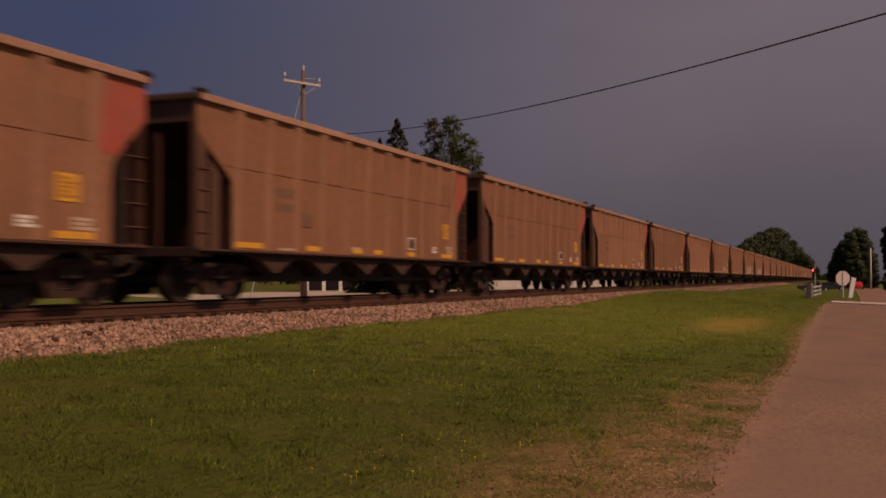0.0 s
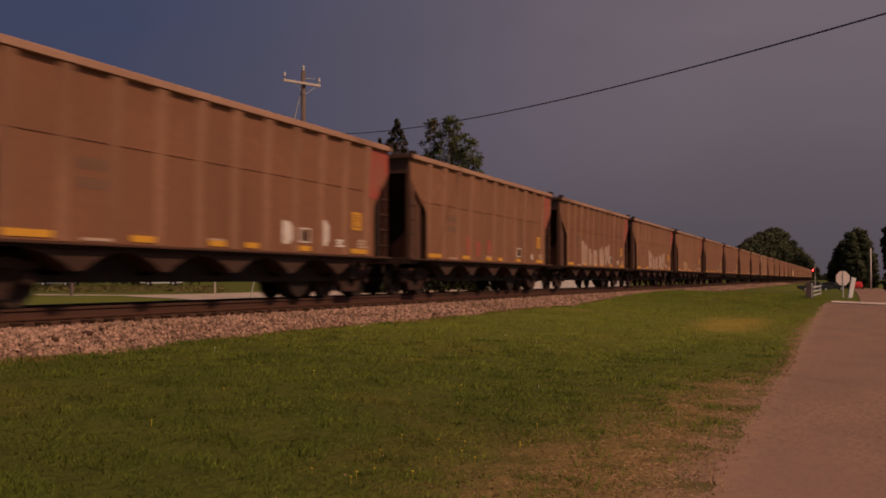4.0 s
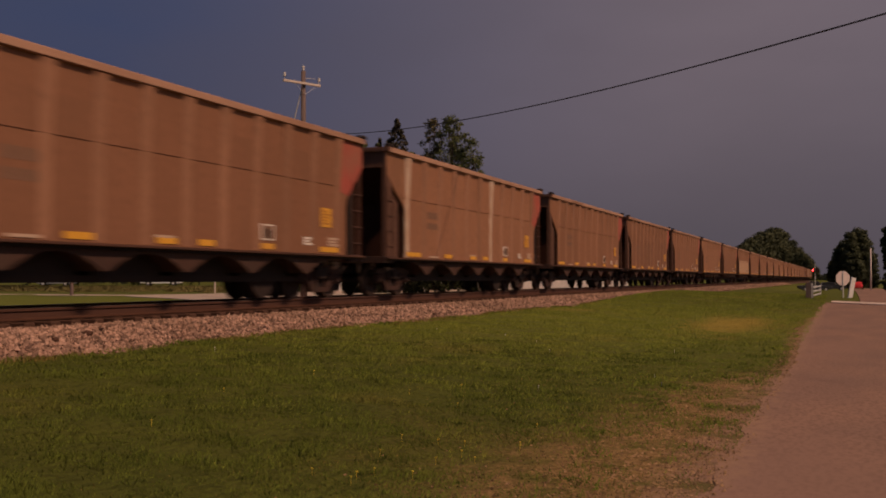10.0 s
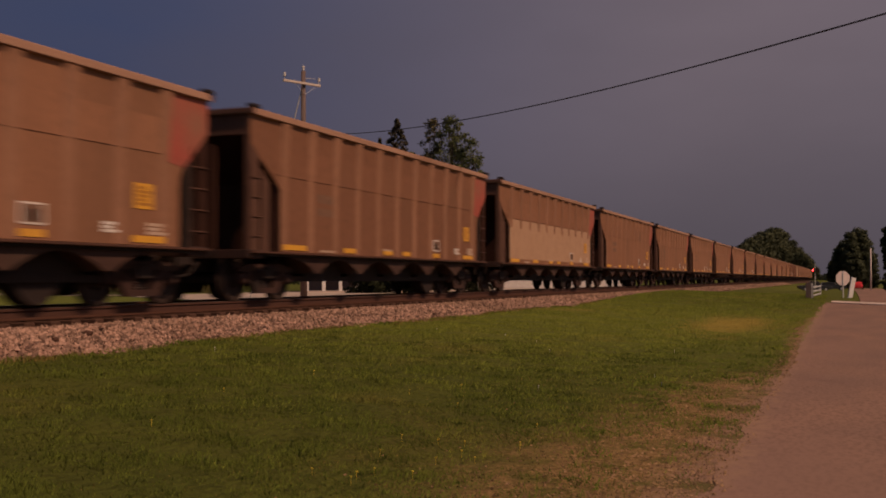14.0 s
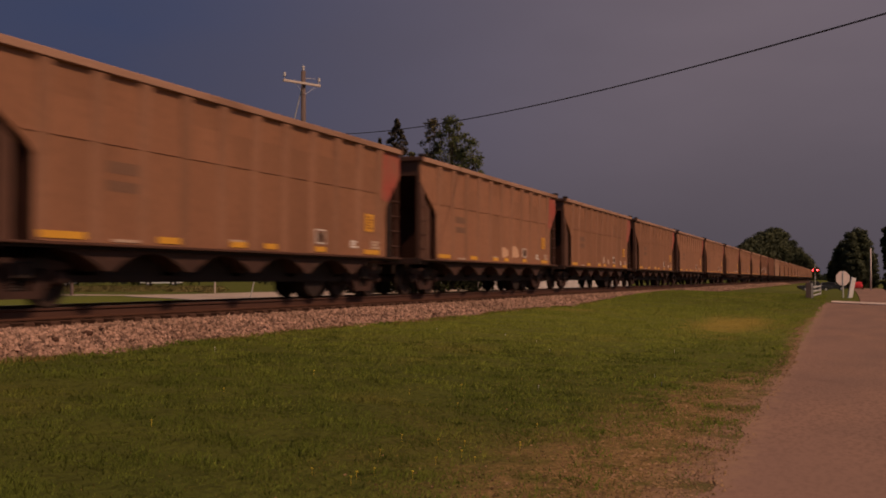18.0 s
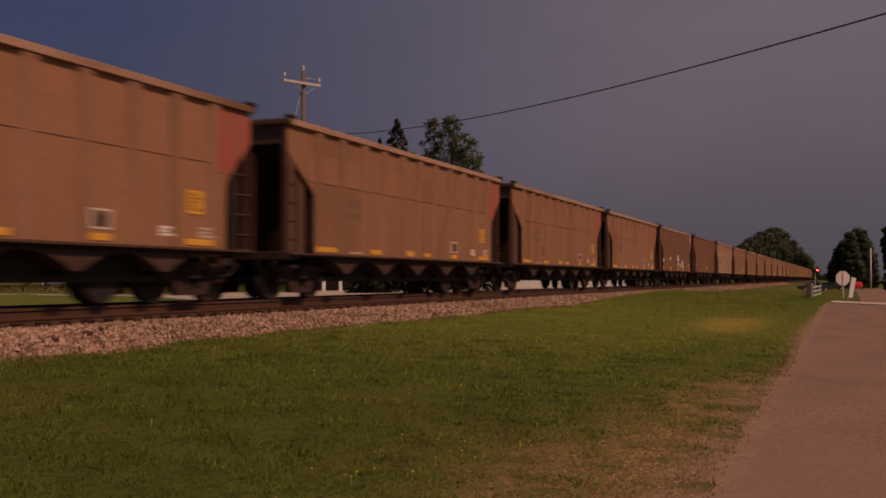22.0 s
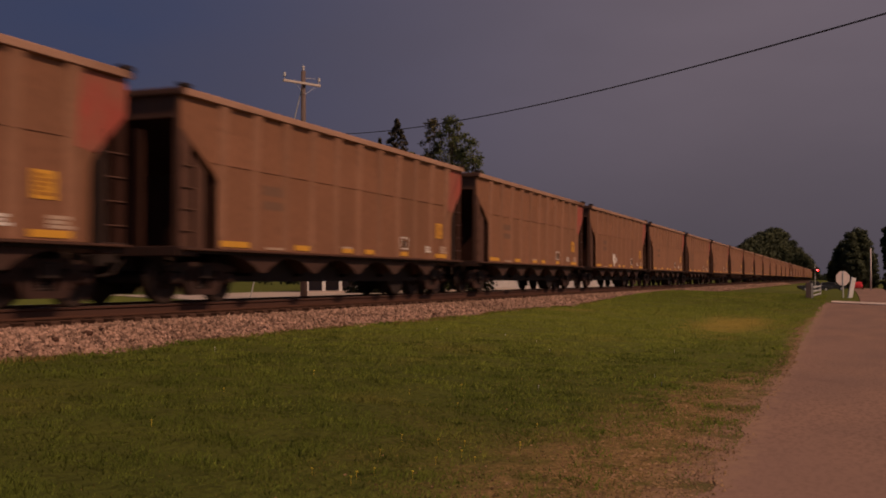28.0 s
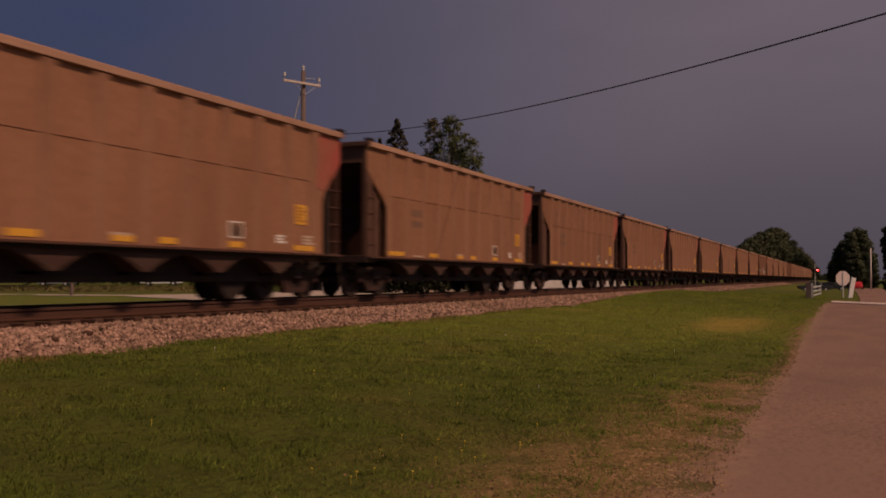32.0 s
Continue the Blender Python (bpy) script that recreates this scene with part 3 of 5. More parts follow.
def dirt(x, y):
    """Where the lawn is thin: a belt of bare soil beside the road that narrows up it."""
    wide = (2.20 - 0.085 * y) * (1 - step(14.2, 17.6, y)) + 0.22 * step(23.5, 28.5, y)
    across = x - (-0.90 - wide) + 1.9 * (lumpy(x, y, 2, 1.3) - 0.5)
    return (0.90 - 0.62 * step(0.48, 0.66, lumpy(x, y, 15, 1.1))) * step(-0.75, 0.7, across) * (1 - step(46, 56, y))


def blades(name, x, y, h, w, mat, rng, label):
    """Grass as one sheet of thin bent blades, shaded with the light that falls on the turf as a whole."""
    n = len(x)
    a, lean, la = rng.random(n) * 6.28, h * (0.25 + 0.7 * rng.random(n)), rng.random(n) * 6.28
    z = ground_z(x, y) - 0.004
    dx, dy = np.cos(a) * w, np.sin(a) * w
    v = np.empty((n, 3, 3))
    v[:, 0] = np.stack([x - dx, y - dy, z], 1)
    v[:, 1] = np.stack([x + dx, y + dy, z], 1)
    v[:, 2] = np.stack([x + np.cos(la) * lean, y + np.sin(la) * lean, z + h], 1)
    away = np.cross(v[:, 1] - v[:, 0], v[:, 2] - v[:, 0])[:, 1] > 0      # fronts towards the road
    v[away] = v[away][:, [1, 0, 2]]
    ob = sheet(name, v.reshape(-1, 3), np.arange(3 * n).reshape(-1, 3), [mat], smooth=True)
    up = np.stack([0.45 * np.cos(la), 0.45 * np.sin(la), np.ones(n)], 1)
    ob.data.normals_split_custom_set_from_vertices(np.repeat(up / np.linalg.norm(up, axis=1)[:, None], 3, 0))
    tagged(ob, label, "grass", kind="stuff")


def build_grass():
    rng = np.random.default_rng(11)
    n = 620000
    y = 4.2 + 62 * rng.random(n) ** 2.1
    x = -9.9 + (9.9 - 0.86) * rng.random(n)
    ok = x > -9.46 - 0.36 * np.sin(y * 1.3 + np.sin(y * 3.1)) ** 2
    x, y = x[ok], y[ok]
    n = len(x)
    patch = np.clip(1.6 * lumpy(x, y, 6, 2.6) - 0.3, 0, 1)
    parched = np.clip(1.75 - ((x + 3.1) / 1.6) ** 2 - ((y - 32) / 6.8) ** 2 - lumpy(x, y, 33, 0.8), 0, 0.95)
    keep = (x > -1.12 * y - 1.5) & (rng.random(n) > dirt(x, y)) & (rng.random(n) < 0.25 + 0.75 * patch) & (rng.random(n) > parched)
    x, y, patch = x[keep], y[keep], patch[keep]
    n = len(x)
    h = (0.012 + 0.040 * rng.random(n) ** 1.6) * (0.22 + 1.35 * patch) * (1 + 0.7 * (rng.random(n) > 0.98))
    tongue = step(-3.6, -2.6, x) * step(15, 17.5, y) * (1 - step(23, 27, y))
    # more pale blades up the road: light through far turf, as colour
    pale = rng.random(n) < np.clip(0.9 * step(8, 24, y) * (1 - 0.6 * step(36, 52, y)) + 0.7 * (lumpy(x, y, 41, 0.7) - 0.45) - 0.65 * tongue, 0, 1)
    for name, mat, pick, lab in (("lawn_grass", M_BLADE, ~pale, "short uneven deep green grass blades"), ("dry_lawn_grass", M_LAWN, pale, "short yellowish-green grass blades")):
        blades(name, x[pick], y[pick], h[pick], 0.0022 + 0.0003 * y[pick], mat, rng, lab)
    cx, cy = -9.7 + 7.2 * rng.random(420) ** 0.9, 5 + 14 * rng.random(420) ** 1.3
    x, y = np.repeat(cx, 70) + rng.normal(0, 0.10, 420 * 70), np.repeat(cy, 70) + rng.normal(0, 0.13, 420 * 70)
    blades("weed_tufts", x, y, (0.012 + 0.034 * rng.random(len(x))) * np.repeat(0.4 + 0.8 * rng.random(420), 70), 0.003 + 0.0004 * y, M_TUFT, rng, "darker green weed tufts in the lawn")
    cx, cy = -2.5 + 1.4 * rng.random(70), 5.8 + 9.5 * rng.random(70)
    x, y = np.repeat(cx, 60) + rng.normal(0, 0.09, 4200), np.repeat(cy, 60) + rng.normal(0, 0.10, 4200)
    blades("soil_weeds", x, y, (0.012 + 0.034 * rng.random(4200)) * np.repeat(0.4 + 0.9 * rng.random(70), 60), 0.003 + 0.0004 * y, M_BLADE, rng, "small green weeds growing in the bare soil")
    m = 44000
    y = 5.0 + 32 * rng.random(m) ** 2.0
    x = -0.95 - np.abs(rng.normal(0, 1.5, m))
    keep = rng.random(m) < (0.15 + 0.85 * lumpy(x, y, 12, 3.0)) * (1 - 0.85 * step(15.5, 17.5, y) * (1 - step(25, 28, y)))
    x, y = x[keep], y[keep]
    blades("dry_grass", x, y, 0.006 + 0.020 * rng.random(len(x)) ** 1.6, 0.002 + 0.0003 * y, M_DRY, rng, "short dry yellowish grass near the road")
    x, y = rng.normal(-3.1, 0.72, 16000), rng.normal(32, 3.3, 16000)
    ok = (x < -1.0) & (rng.random(16000) < lumpy(x, y, 31, 1.5) * 1.3)
    blades("dried_grass", x[ok], y[ok], 0.012 + 0.02 * rng.random(ok.sum()), 0.010 + 0 * x[ok], M_STRAW, rng, "sun-dried yellow grass patch")
    # ragged growth over the toe of the ballast
    cx, cy = -9.66 + rng.normal(0, 0.11, 520), 7 + 55 * rng.random(520) ** 1.5
    x, y = np.repeat(cx, 60) + rng.normal(0, 0.08, 520 * 60), np.repeat(cy, 60) + rng.normal(0, 0.16, 520 * 60)
    h = (0.018 + 0.045 * rng.random(len(x)) ** 1.5) * np.repeat(0.5 + rng.random(520), 60)
    pick = np.repeat(rng.random(520) < 0.45, 60)
    blades("toe_weeds", x[pick], y[pick], h[pick], 0.003 + 0.0004 * y[pick], M_DRY, rng, "dry brown grass growing over the ballast edge")
    blades("toe_grass", x[~pick], y[~pick], h[~pick], 0.003 + 0.0004 * y[~pick], M_BLADE, rng, "ragged green grass at the ballast edge")
    # dark crumbs and dead leaves on the soil
    m = 5000
    y = 5.3 + 16 * rng.random(m) ** 1.5
    x = -0.92 - (0.12 + (1.9 - 0.06 * y) * (1 - step(14.5, 17.5, y))) * rng.random(m)
    blades("dead_leaves", x, y, 0.004 + 0.010 * rng.random(m), 0.005 + 0.010 * rng.random(m), M_DEAD, rng, "dark dead leaves and crumbs on the soil")
    # small flowers
    for name, mat, k, x0, x1, y0, y1, seed, lab in (("yellow_flowers", M_FLOWER, 8, -6.5, -1.6, 6.3, 13, 3, "tiny yellow flowers in the grass"), ("white_flowers", M_FLOWER_W, 9, -9, -2, 7, 20, 4, "a few tiny white clover heads"),
                                                  ("small_yellow_blooms", M_FLOWER, 14, -3.4, -2.4, 6.0, 8.2, 6, "tiny yellow blooms along the bare soil")):
        r2 = np.random.default_rng(seed)
        fx, fy = x0 + (x1 - x0) * r2.random(k), y0 + (y1 - y0) * r2.random(k)
        bm = bmesh.new()
        for px, py in zip(fx, fy):
            c = Vector((px, py, float(ground_z(px, py)) + 0.035 + 0.03 * r2.random()))
            rod(c - Vector((0, 0, 0.002)), c + Vector((0.003, 0, 0.009)), 0.004, 0.009, 6, bm)
            rod(c - Vector((0, 0, 0.05)), c, 0.001, 0.0015, 3, bm)
        tagged(part(name, bm, mat), lab, "flowers", kind="stuff")
    # grit along the road's edge
    r3 = np.random.default_rng(8)
    m = 14000
    gy = 5.5 + 34 * r3.random(m) ** 1.8
    gx = np.array([road_edge(v) for v in gy]) - np.abs(r3.normal(0, 0.16, m) + r3.normal(0, 0.75, m) * (1 - step(13.5, 17.5, gy))) + 0.10
    s = 0.004 + 0.013 * r3.random(m) ** 2.5
    gz = ground_z(gx, gy) + s * 0.3 + np.where(gx > np.array([road_edge(v) for v in gy]), 0.008, 0)
    base = np.array([(1, 0, 0), (-0.5, 0.8, 0), (-0.5, -0.8, 0), (0, 0, 0.8)])
    v = base[None] * s[:, None, None] * (0.7 + 0.6 * r3.random((m, 4, 1))) + np.stack([gx, gy, gz], 1)[:, None]
    f = (np.array([(0, 1, 3), (1, 2, 3), (2, 0, 3)])[None] + 4 * np.arange(m)[:, None, None]).reshape(-1, 3)
    tagged(sheet("road_grit", v.reshape(-1, 3), f, [M_GRIT]), "loose sandy grit along the road's edge", "gravel", kind="stuff")

    # stone chips showing in the worn asphalt
    m = 34000
    gy = 5.3 + 30 * r3.random(m) ** 1.7
    gx = -0.80 + (0.95 + 0.06 * gy) * r3.random(m)
    s = 0.004 + 0.006 * r3.random(m) ** 2
    gz = ground_z(gx, gy) + 0.006
    v = base[None] * s[:, None, None] * (0.7 + 0.6 * r3.random((m, 4, 1))) * np.array([1, 1, 0.45]) + np.stack([gx, gy, gz], 1)[:, None]
    f = (np.array([(0, 1, 3), (1, 2, 3), (2, 0, 3)])[None] + 4 * np.arange(m)[:, None, None]).reshape(-1, 3)
    tagged(sheet("road_chips", v.reshape(-1, 3), f, [M_CHIP]), "small stone chips in the worn asphalt", "gravel", kind="stuff")


build_grass()


# ---- the train ----
CAR, PITCH = 14.7, 16.2         # body length, and from car to car, metres
HL = CAR / 2


def wheelset(parent, y, detail=True):
    bm = rod((-0.98, 0, 0), (0.98, 0, 0), 0.085, n=12)
    prof = [(0.685, 0.10), (0.685, 0.483), (0.715, 0.483), (0.722, 0.459), (0.815, 0.452), (0.815, 0.375), (0.775, 0.355), (0.765, 0.19), (0.84, 0.165), (0.84, 0.10)]
    if not detail:
        for sx in (1, -1):
            lathe([(sx * d, r) for d, r in prof], 16, bm=bm)
        return part("wheelset", bm, M_WHEEL, parent, at=pose(0, y, 0.457))
    ax = part("wheelset", bm, M_WHEEL, parent, at=pose(0, y, 0.457))
    for sx in (1, -1):
        part("wheel", lathe([(sx * d, r) for d, r in prof], 28), M_WHEEL, ax)
        if sx < 0:
            continue
        cap = lathe([(sx * d, r) for d, r in [(0.93, 0.115), (1.06, 0.115), (1.08, 0.09), (1.10, 0.07)]], 12)
        for k in range(3):
            a = k * 2.094
            rod((sx * 1.075, 0.06 * math.cos(a), 0.06 * math.sin(a)), (sx * 1.115, 0.06 * math.cos(a), 0.06 * math.sin(a)), 0.016, n=6, bm=cap)
        part("bearing_cap", cap, M_TRUCK, ax)
    return ax


def truck(parent, yc, detail=True):
    """Two cast side frames, springs, a bolster and two wheelsets."""
    part("bolster", box(-1.15, 1.15, -0.22, 0.22, 0.46, 0.72), M_UNDER, parent, bevel=0.02, at=pose(0, yc, 0))
    for sx in (1, -1):
        x0, x1 = (0.90, 1.06) if sx > 0 else (-1.06, -0.90)
        bm = bmesh.new()
        arch = [(-1.13, 0.62), (-1.10, 0.70), (-0.62, 0.78), (0.62, 0.78), (1.10, 0.70), (1.13, 0.62), (0.68, 0.60), (0.40, 0.64), (-0.40, 0.64), (-0.68, 0.60)]
        prism(arch, x0, x1, bm=bm)
        lower = [(-0.74, 0.63), (-0.56, 0.63), (-0.36, 0.27), (0.36, 0.27), (0.56, 0.63), (0.74, 0.63), (0.46, 0.15), (-0.46, 0.15)]
        prism(lower, x0, x1, bm=bm)
        for e in (-1, 1):
            prism([(e * 0.22, 0.27), (e * 0.34, 0.27), (e * 0.34, 0.64), (e * 0.22, 0.64)], x0, x1, bm=bm)
            prism([(e * 0.74, 0.60), (e * 1.06, 0.60), (e * 1.04, 0.38), (e * 0.98, 0.60), (e * 0.80, 0.60), (e * 0.76, 0.38)], x0 + 0.01, x1 - 0.01, bm=bm)
        frame_part = part("side_frame", bm, M_TRUCK, parent, at=pose(0, yc, 0))
        if detail:
            coil = [(0.27 + 0.34 * k / 14, 0.16 if k % 2 else 0.13) for k in range(15)]
            part("spring", lathe(coil, 10, "z"), M_UNDER, frame_part, at=pose(sx * 0.98, 0, 0) @ Matrix.Diagonal((0.4, 1, 1, 1)))
    return [wheelset(parent, yc - 0.89, detail), wheelset(parent, yc + 0.89, detail)]


def plate(u0, u1, z0, z1, mat, parent, name, label="", out=1.519):
    """A painted or stuck-on mark on the near side, u metres from the car's leading end."""
    return part(name, box(1.495, out, u0 - HL, u1 - HL, z0, z1), mat, parent, label)


def bars(u0, u1, z0, z1, n, mat, parent, label, out=1.514):
    """Lines of print that cannot be read, as one stencil of n bars."""
    bm, d = bmesh.new(), (z1 - z0) / n
    for i in range(n):
        box(1.502, out, u0 - HL, u1 - HL - 0.07 * ((i * 5) % 3), z0 + d * (i + 0.08), z0 + d * (i + 0.84), bm)
    return part("stencil", bm, mat, parent, label)


RIBS = [7.38 + 1.2 * k for k in range(-5, 6)]


def hopper_car(paint, style="plain", detail=True):
    """An open-top coal hopper on two trucks; near side +x, leading end -y, rail top at z = 0."""
    car = thing("hopper_car", pose(0, 0, 0), "rust-brown open-top coal hopper car with ribbed sides, rolling on the track", "freight car", "cars of the coal train")
    said = {"stripes": "dusty brown coal hopper car with two pale streaked ribs", "panel": "brown coal hopper car with a pale repainted lower side",
            "older": "older rust-brown hopper car with white stencils and orange reflectors", "ribbed": "red-brown hopper car with dark vertical ribs, rolling on the track"}
    tagged(car, "pale greyish-tan coal hopper car with ribbed sides" if paint == M_PALE else said.get(style, ""))
    ribbed = style == "ribbed"
    narrow = style in ("older", "ribbed")
    outline = [(0.0, 3.83), (0.0, 3.22), (0.10, 3.17), (0.45, 2.86), (0.92, 2.50), (1.06, 2.34), (1.10, 2.15), (1.10, 1.04)]
    outline = [(u * 1.15 - HL, z) for u, z in outline] + [(HL - u * 0.80, z) for u, z in outline[::-1]]      # the leading end is the deeper one
    for sx in (1, -1):
        part("side_sheet", prism(outline, sx * 1.44, sx * 1.505), paint, car)
        if sx < 0 and detail:                       # the far side is pressed from one sheet, ribs and all
            plan = [(-1.50, 1.12 - HL)]
            for u in RIBS:
                plan += [(-1.508, u - HL - 0.13), (-1.57, u - HL - 0.10), (-1.57, u - HL + 0.10), (-1.508, u - HL + 0.13)]
            part("pressed_panel", prism(plan + [(-1.50, HL - 1.12)], 1.05, 3.70, "z"), paint, car)
        if sx > 0:
            bm = bmesh.new()                        # the upper sheet laps over the lower one, bay by bay
            ends = [0.92] + [u for r in RIBS for u in (r - 0.12, r + 0.12)][:-1]
            stations = [(u + d, 1.521 if (i % 2 == 0) == (d > 0) else 1.507) for i, u in enumerate(ends) for d in (-0.002, 0.002)][1:-1]
            rings = [[bm.verts.new((x, u - HL, z)) for x, z in ((1.50, 2.665), (b, 2.667), (b, 2.69), (1.506, 3.30), (1.50, 3.30))] for u, b in stations]
            for lo, hi in zip(rings, rings[1:]):
                for k in range(5):
                    bm.faces.new((lo[k], lo[(k + 1) % 5], hi[(k + 1) % 5], hi[k]))
            bm.faces.new(rings[0]), bm.faces.new(rings[-1])
            bmesh.ops.recalc_face_normals(bm, faces=bm.faces)
            part("waist_lap", bm, paint, car)
        merged = bmesh.new()
        for u in RIBS:
            if sx < 0:
                break
            a, b = 1.50, 1.590 if not narrow else 1.56
            w = 0.085 if ribbed else 0.11
            # deep at the head, running out into the side below the waist
            levels = ((1.05, b, w), (3.79, b, w)) if ribbed else ((1.05, 1.5075, w), (2.30, 1.511, w), (2.66, 1.530, w), (3.79, b, w * 1.12))
            bm, at = (bmesh.new(), 0.0) if detail else (merged, u - HL)
            rows = [[bm.verts.new(p) for p in ((a, at - k * 1.45, z), (x, at - k, z), (x, at + k, z), (a, at + k * 1.45, z))] for z, x, k in levels]
            for lo, hi in zip(rows, rows[1:]):
                for i in range(3):
                    bm.faces.new((lo[i], lo[i + 1], hi[i + 1], hi[i]))
            bm.faces.new(rows[0][::-1]), bm.faces.new(rows[-1])
            mat = M_FADED if style == "stripes" and round(u, 1) in (1.4, 8.6) else M_DARK_BROWN if style == "ribbed" else M_PALE if paint == M_PALE else M_RIB if not narrow and paint != M_DARK_BROWN else paint
            if detail:
                part("rib", bm, mat, car, at=pose(0, u - HL, 0))
        if sx > 0 and not detail:
            part("ribs", merged, mat, car)
        d = 0.14
        a, b = sorted((sx * 1.44, sx * (1.60 if not narrow else 1.55)))
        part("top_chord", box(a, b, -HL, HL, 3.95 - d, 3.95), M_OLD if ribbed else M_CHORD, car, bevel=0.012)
        a, b = sorted((sx * 1.36, sx * 1.60))
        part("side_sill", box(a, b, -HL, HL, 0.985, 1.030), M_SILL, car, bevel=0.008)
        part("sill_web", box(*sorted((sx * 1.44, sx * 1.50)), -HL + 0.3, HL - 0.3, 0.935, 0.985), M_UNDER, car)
        for e in (-1, 1):
            at = pose(0, e * HL, 0)
            a, b = sorted((sx * 1.36, sx * 1.495))
            # far posts are widened to shut out the sky behind them
            y0, y1 = sorted((0.0, -e * ((0.36 if e < 0 else 0.24) if sx > 0 else 1.06)))
            if sx < 0 and not detail:
                continue
            # shade by colour: trailing and far posts take the darker materials
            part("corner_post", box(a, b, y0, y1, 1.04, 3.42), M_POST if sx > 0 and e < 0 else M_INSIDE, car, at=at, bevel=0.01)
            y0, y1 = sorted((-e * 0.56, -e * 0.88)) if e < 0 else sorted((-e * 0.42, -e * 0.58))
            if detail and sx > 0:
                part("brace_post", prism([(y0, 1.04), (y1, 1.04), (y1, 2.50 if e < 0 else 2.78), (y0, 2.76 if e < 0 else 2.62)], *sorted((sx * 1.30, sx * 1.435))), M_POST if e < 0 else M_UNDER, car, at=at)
            if detail and sx > 0:
                y0, y1 = sorted((-e * 0.03, -e * 0.52))
                ladder = part("ladder", rod((1.515, y0, 1.046), (1.515, y0, 2.90), 0.014, n=6), M_POST, car, at=at)
                for k in range(4):
                    part("rung", rod((1.515, y0, 1.34 + 0.40 * k), (1.515, y1, 1.34 + 0.40 * k), 0.014, n=6), M_POST, ladder)
    for e in (-1, 1):
        at = pose(0, e * HL, 0)
        y0, y1 = sorted((e * 0.07, -e * 0.09))
        part("end_chord", box(-1.6, 1.6, y0, y1, 3.83, 3.95), M_POST, car, at=at, bevel=0.01)
        y0, y1 = sorted((-e * 0.02, -e * 0.06))
        part("end_sheet", box(-1.50, 1.50, y0, y1, 3.42, 3.835), M_POST, car, at=at)
        s = -e
        deep = 1.18 if e < 0 else 0.80
        y0, y1 = sorted((s * deep, s * (deep + 0.06)))
        # added dark panel that closes off the view through the shaded recess
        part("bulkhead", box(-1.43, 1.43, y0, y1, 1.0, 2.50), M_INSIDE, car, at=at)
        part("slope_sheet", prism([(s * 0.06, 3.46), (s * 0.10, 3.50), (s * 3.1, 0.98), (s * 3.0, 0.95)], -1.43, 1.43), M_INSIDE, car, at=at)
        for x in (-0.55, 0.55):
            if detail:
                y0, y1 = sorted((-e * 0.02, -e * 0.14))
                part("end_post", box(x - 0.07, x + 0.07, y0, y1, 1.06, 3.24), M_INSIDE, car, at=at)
        y0, y1 = sorted((e * 0.03, -e * 0.55))
        part("end_sill", box(-1.5, 1.5, y0, y1, 0.88, 1.06), M_TRUCK, car, at=at, bevel=0.01)
        y0, y1 = sorted((-e * 0.3, e * 0.44))
        bm = box(-0.13, 0.13, y0, y1, 0.74, 0.96)
        y0, y1 = sorted((e * 0.40, e * 0.62))
        box(-0.20, 0.20, y0, y1, 0.68, 1.0, bm)
        part("coupler", bm, M_UNDER, car, at=at, bevel=0.02)
        if detail:
            part("corner_bracket", box(1.44, 1.62, -0.09, 0.16, 3.95, 4.03), M_UNDER, car, at=pose(0, e * HL + 0.05 if e < 0 else HL - 0.1, 0), bevel=0.01)
            bm = bmesh.new()
            pts = [Vector((0.32, e * 0.1, 0.80)), Vector((0.30, e * 0.38, 0.55)), Vector((0.20, e * 0.60, 0.50))]
            for p, q in zip(pts, pts[1:]):
                rod(p, q, 0.025, n=6, bm=bm)
            part("brake_hose", bm, M_UNDER, car, at=at)
    part("centre_sill", box(-0.33, 0.33, -HL + 0.2, HL - 0.2, 0.62, 0.95), M_UNDER, car)
    part("floor", box(-1.40, 1.40, 3.0 - HL, HL - 3.0, 0.90, 0.95), M_INSIDE, car)
    for k in range(5):                               # the hoppers hang under the body; dark door bays stand for shaded doors
        u = 3.0 + 2.25 * k
        bm = bmesh.new()
        top = [(-1.34, u - HL - 0.74, 0.93), (1.34, u - HL - 0.74, 0.93), (1.34, u - HL + 0.74, 0.93), (-1.34, u - HL + 0.74, 0.93)]
        bot = [(-1.10, u - HL - 0.06, 0.585), (1.10, u - HL - 0.06, 0.585), (1.10, u - HL + 0.06, 0.585), (-1.10, u - HL + 0.06, 0.585)]
        tv, bv = [bm.verts.new(p) for p in top], [bm.verts.new(p) for p in bot]
        bm.faces.new(tv), bm.faces.new(bv[::-1])
        for i in range(4):
            bm.faces.new((tv[i], bv[i], bv[(i + 1) % 4], tv[(i + 1) % 4]))
        bmesh.ops.recalc_face_normals(bm, faces=bm.faces)
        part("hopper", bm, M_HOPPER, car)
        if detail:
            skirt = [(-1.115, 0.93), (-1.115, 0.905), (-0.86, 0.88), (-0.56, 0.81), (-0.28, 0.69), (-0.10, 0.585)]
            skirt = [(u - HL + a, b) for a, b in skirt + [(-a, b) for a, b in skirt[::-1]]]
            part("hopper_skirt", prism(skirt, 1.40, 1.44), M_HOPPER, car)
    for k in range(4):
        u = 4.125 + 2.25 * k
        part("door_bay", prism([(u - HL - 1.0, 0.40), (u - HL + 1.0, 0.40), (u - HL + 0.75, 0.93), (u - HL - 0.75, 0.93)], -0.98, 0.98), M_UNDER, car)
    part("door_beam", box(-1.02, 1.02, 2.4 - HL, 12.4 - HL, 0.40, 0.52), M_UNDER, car)
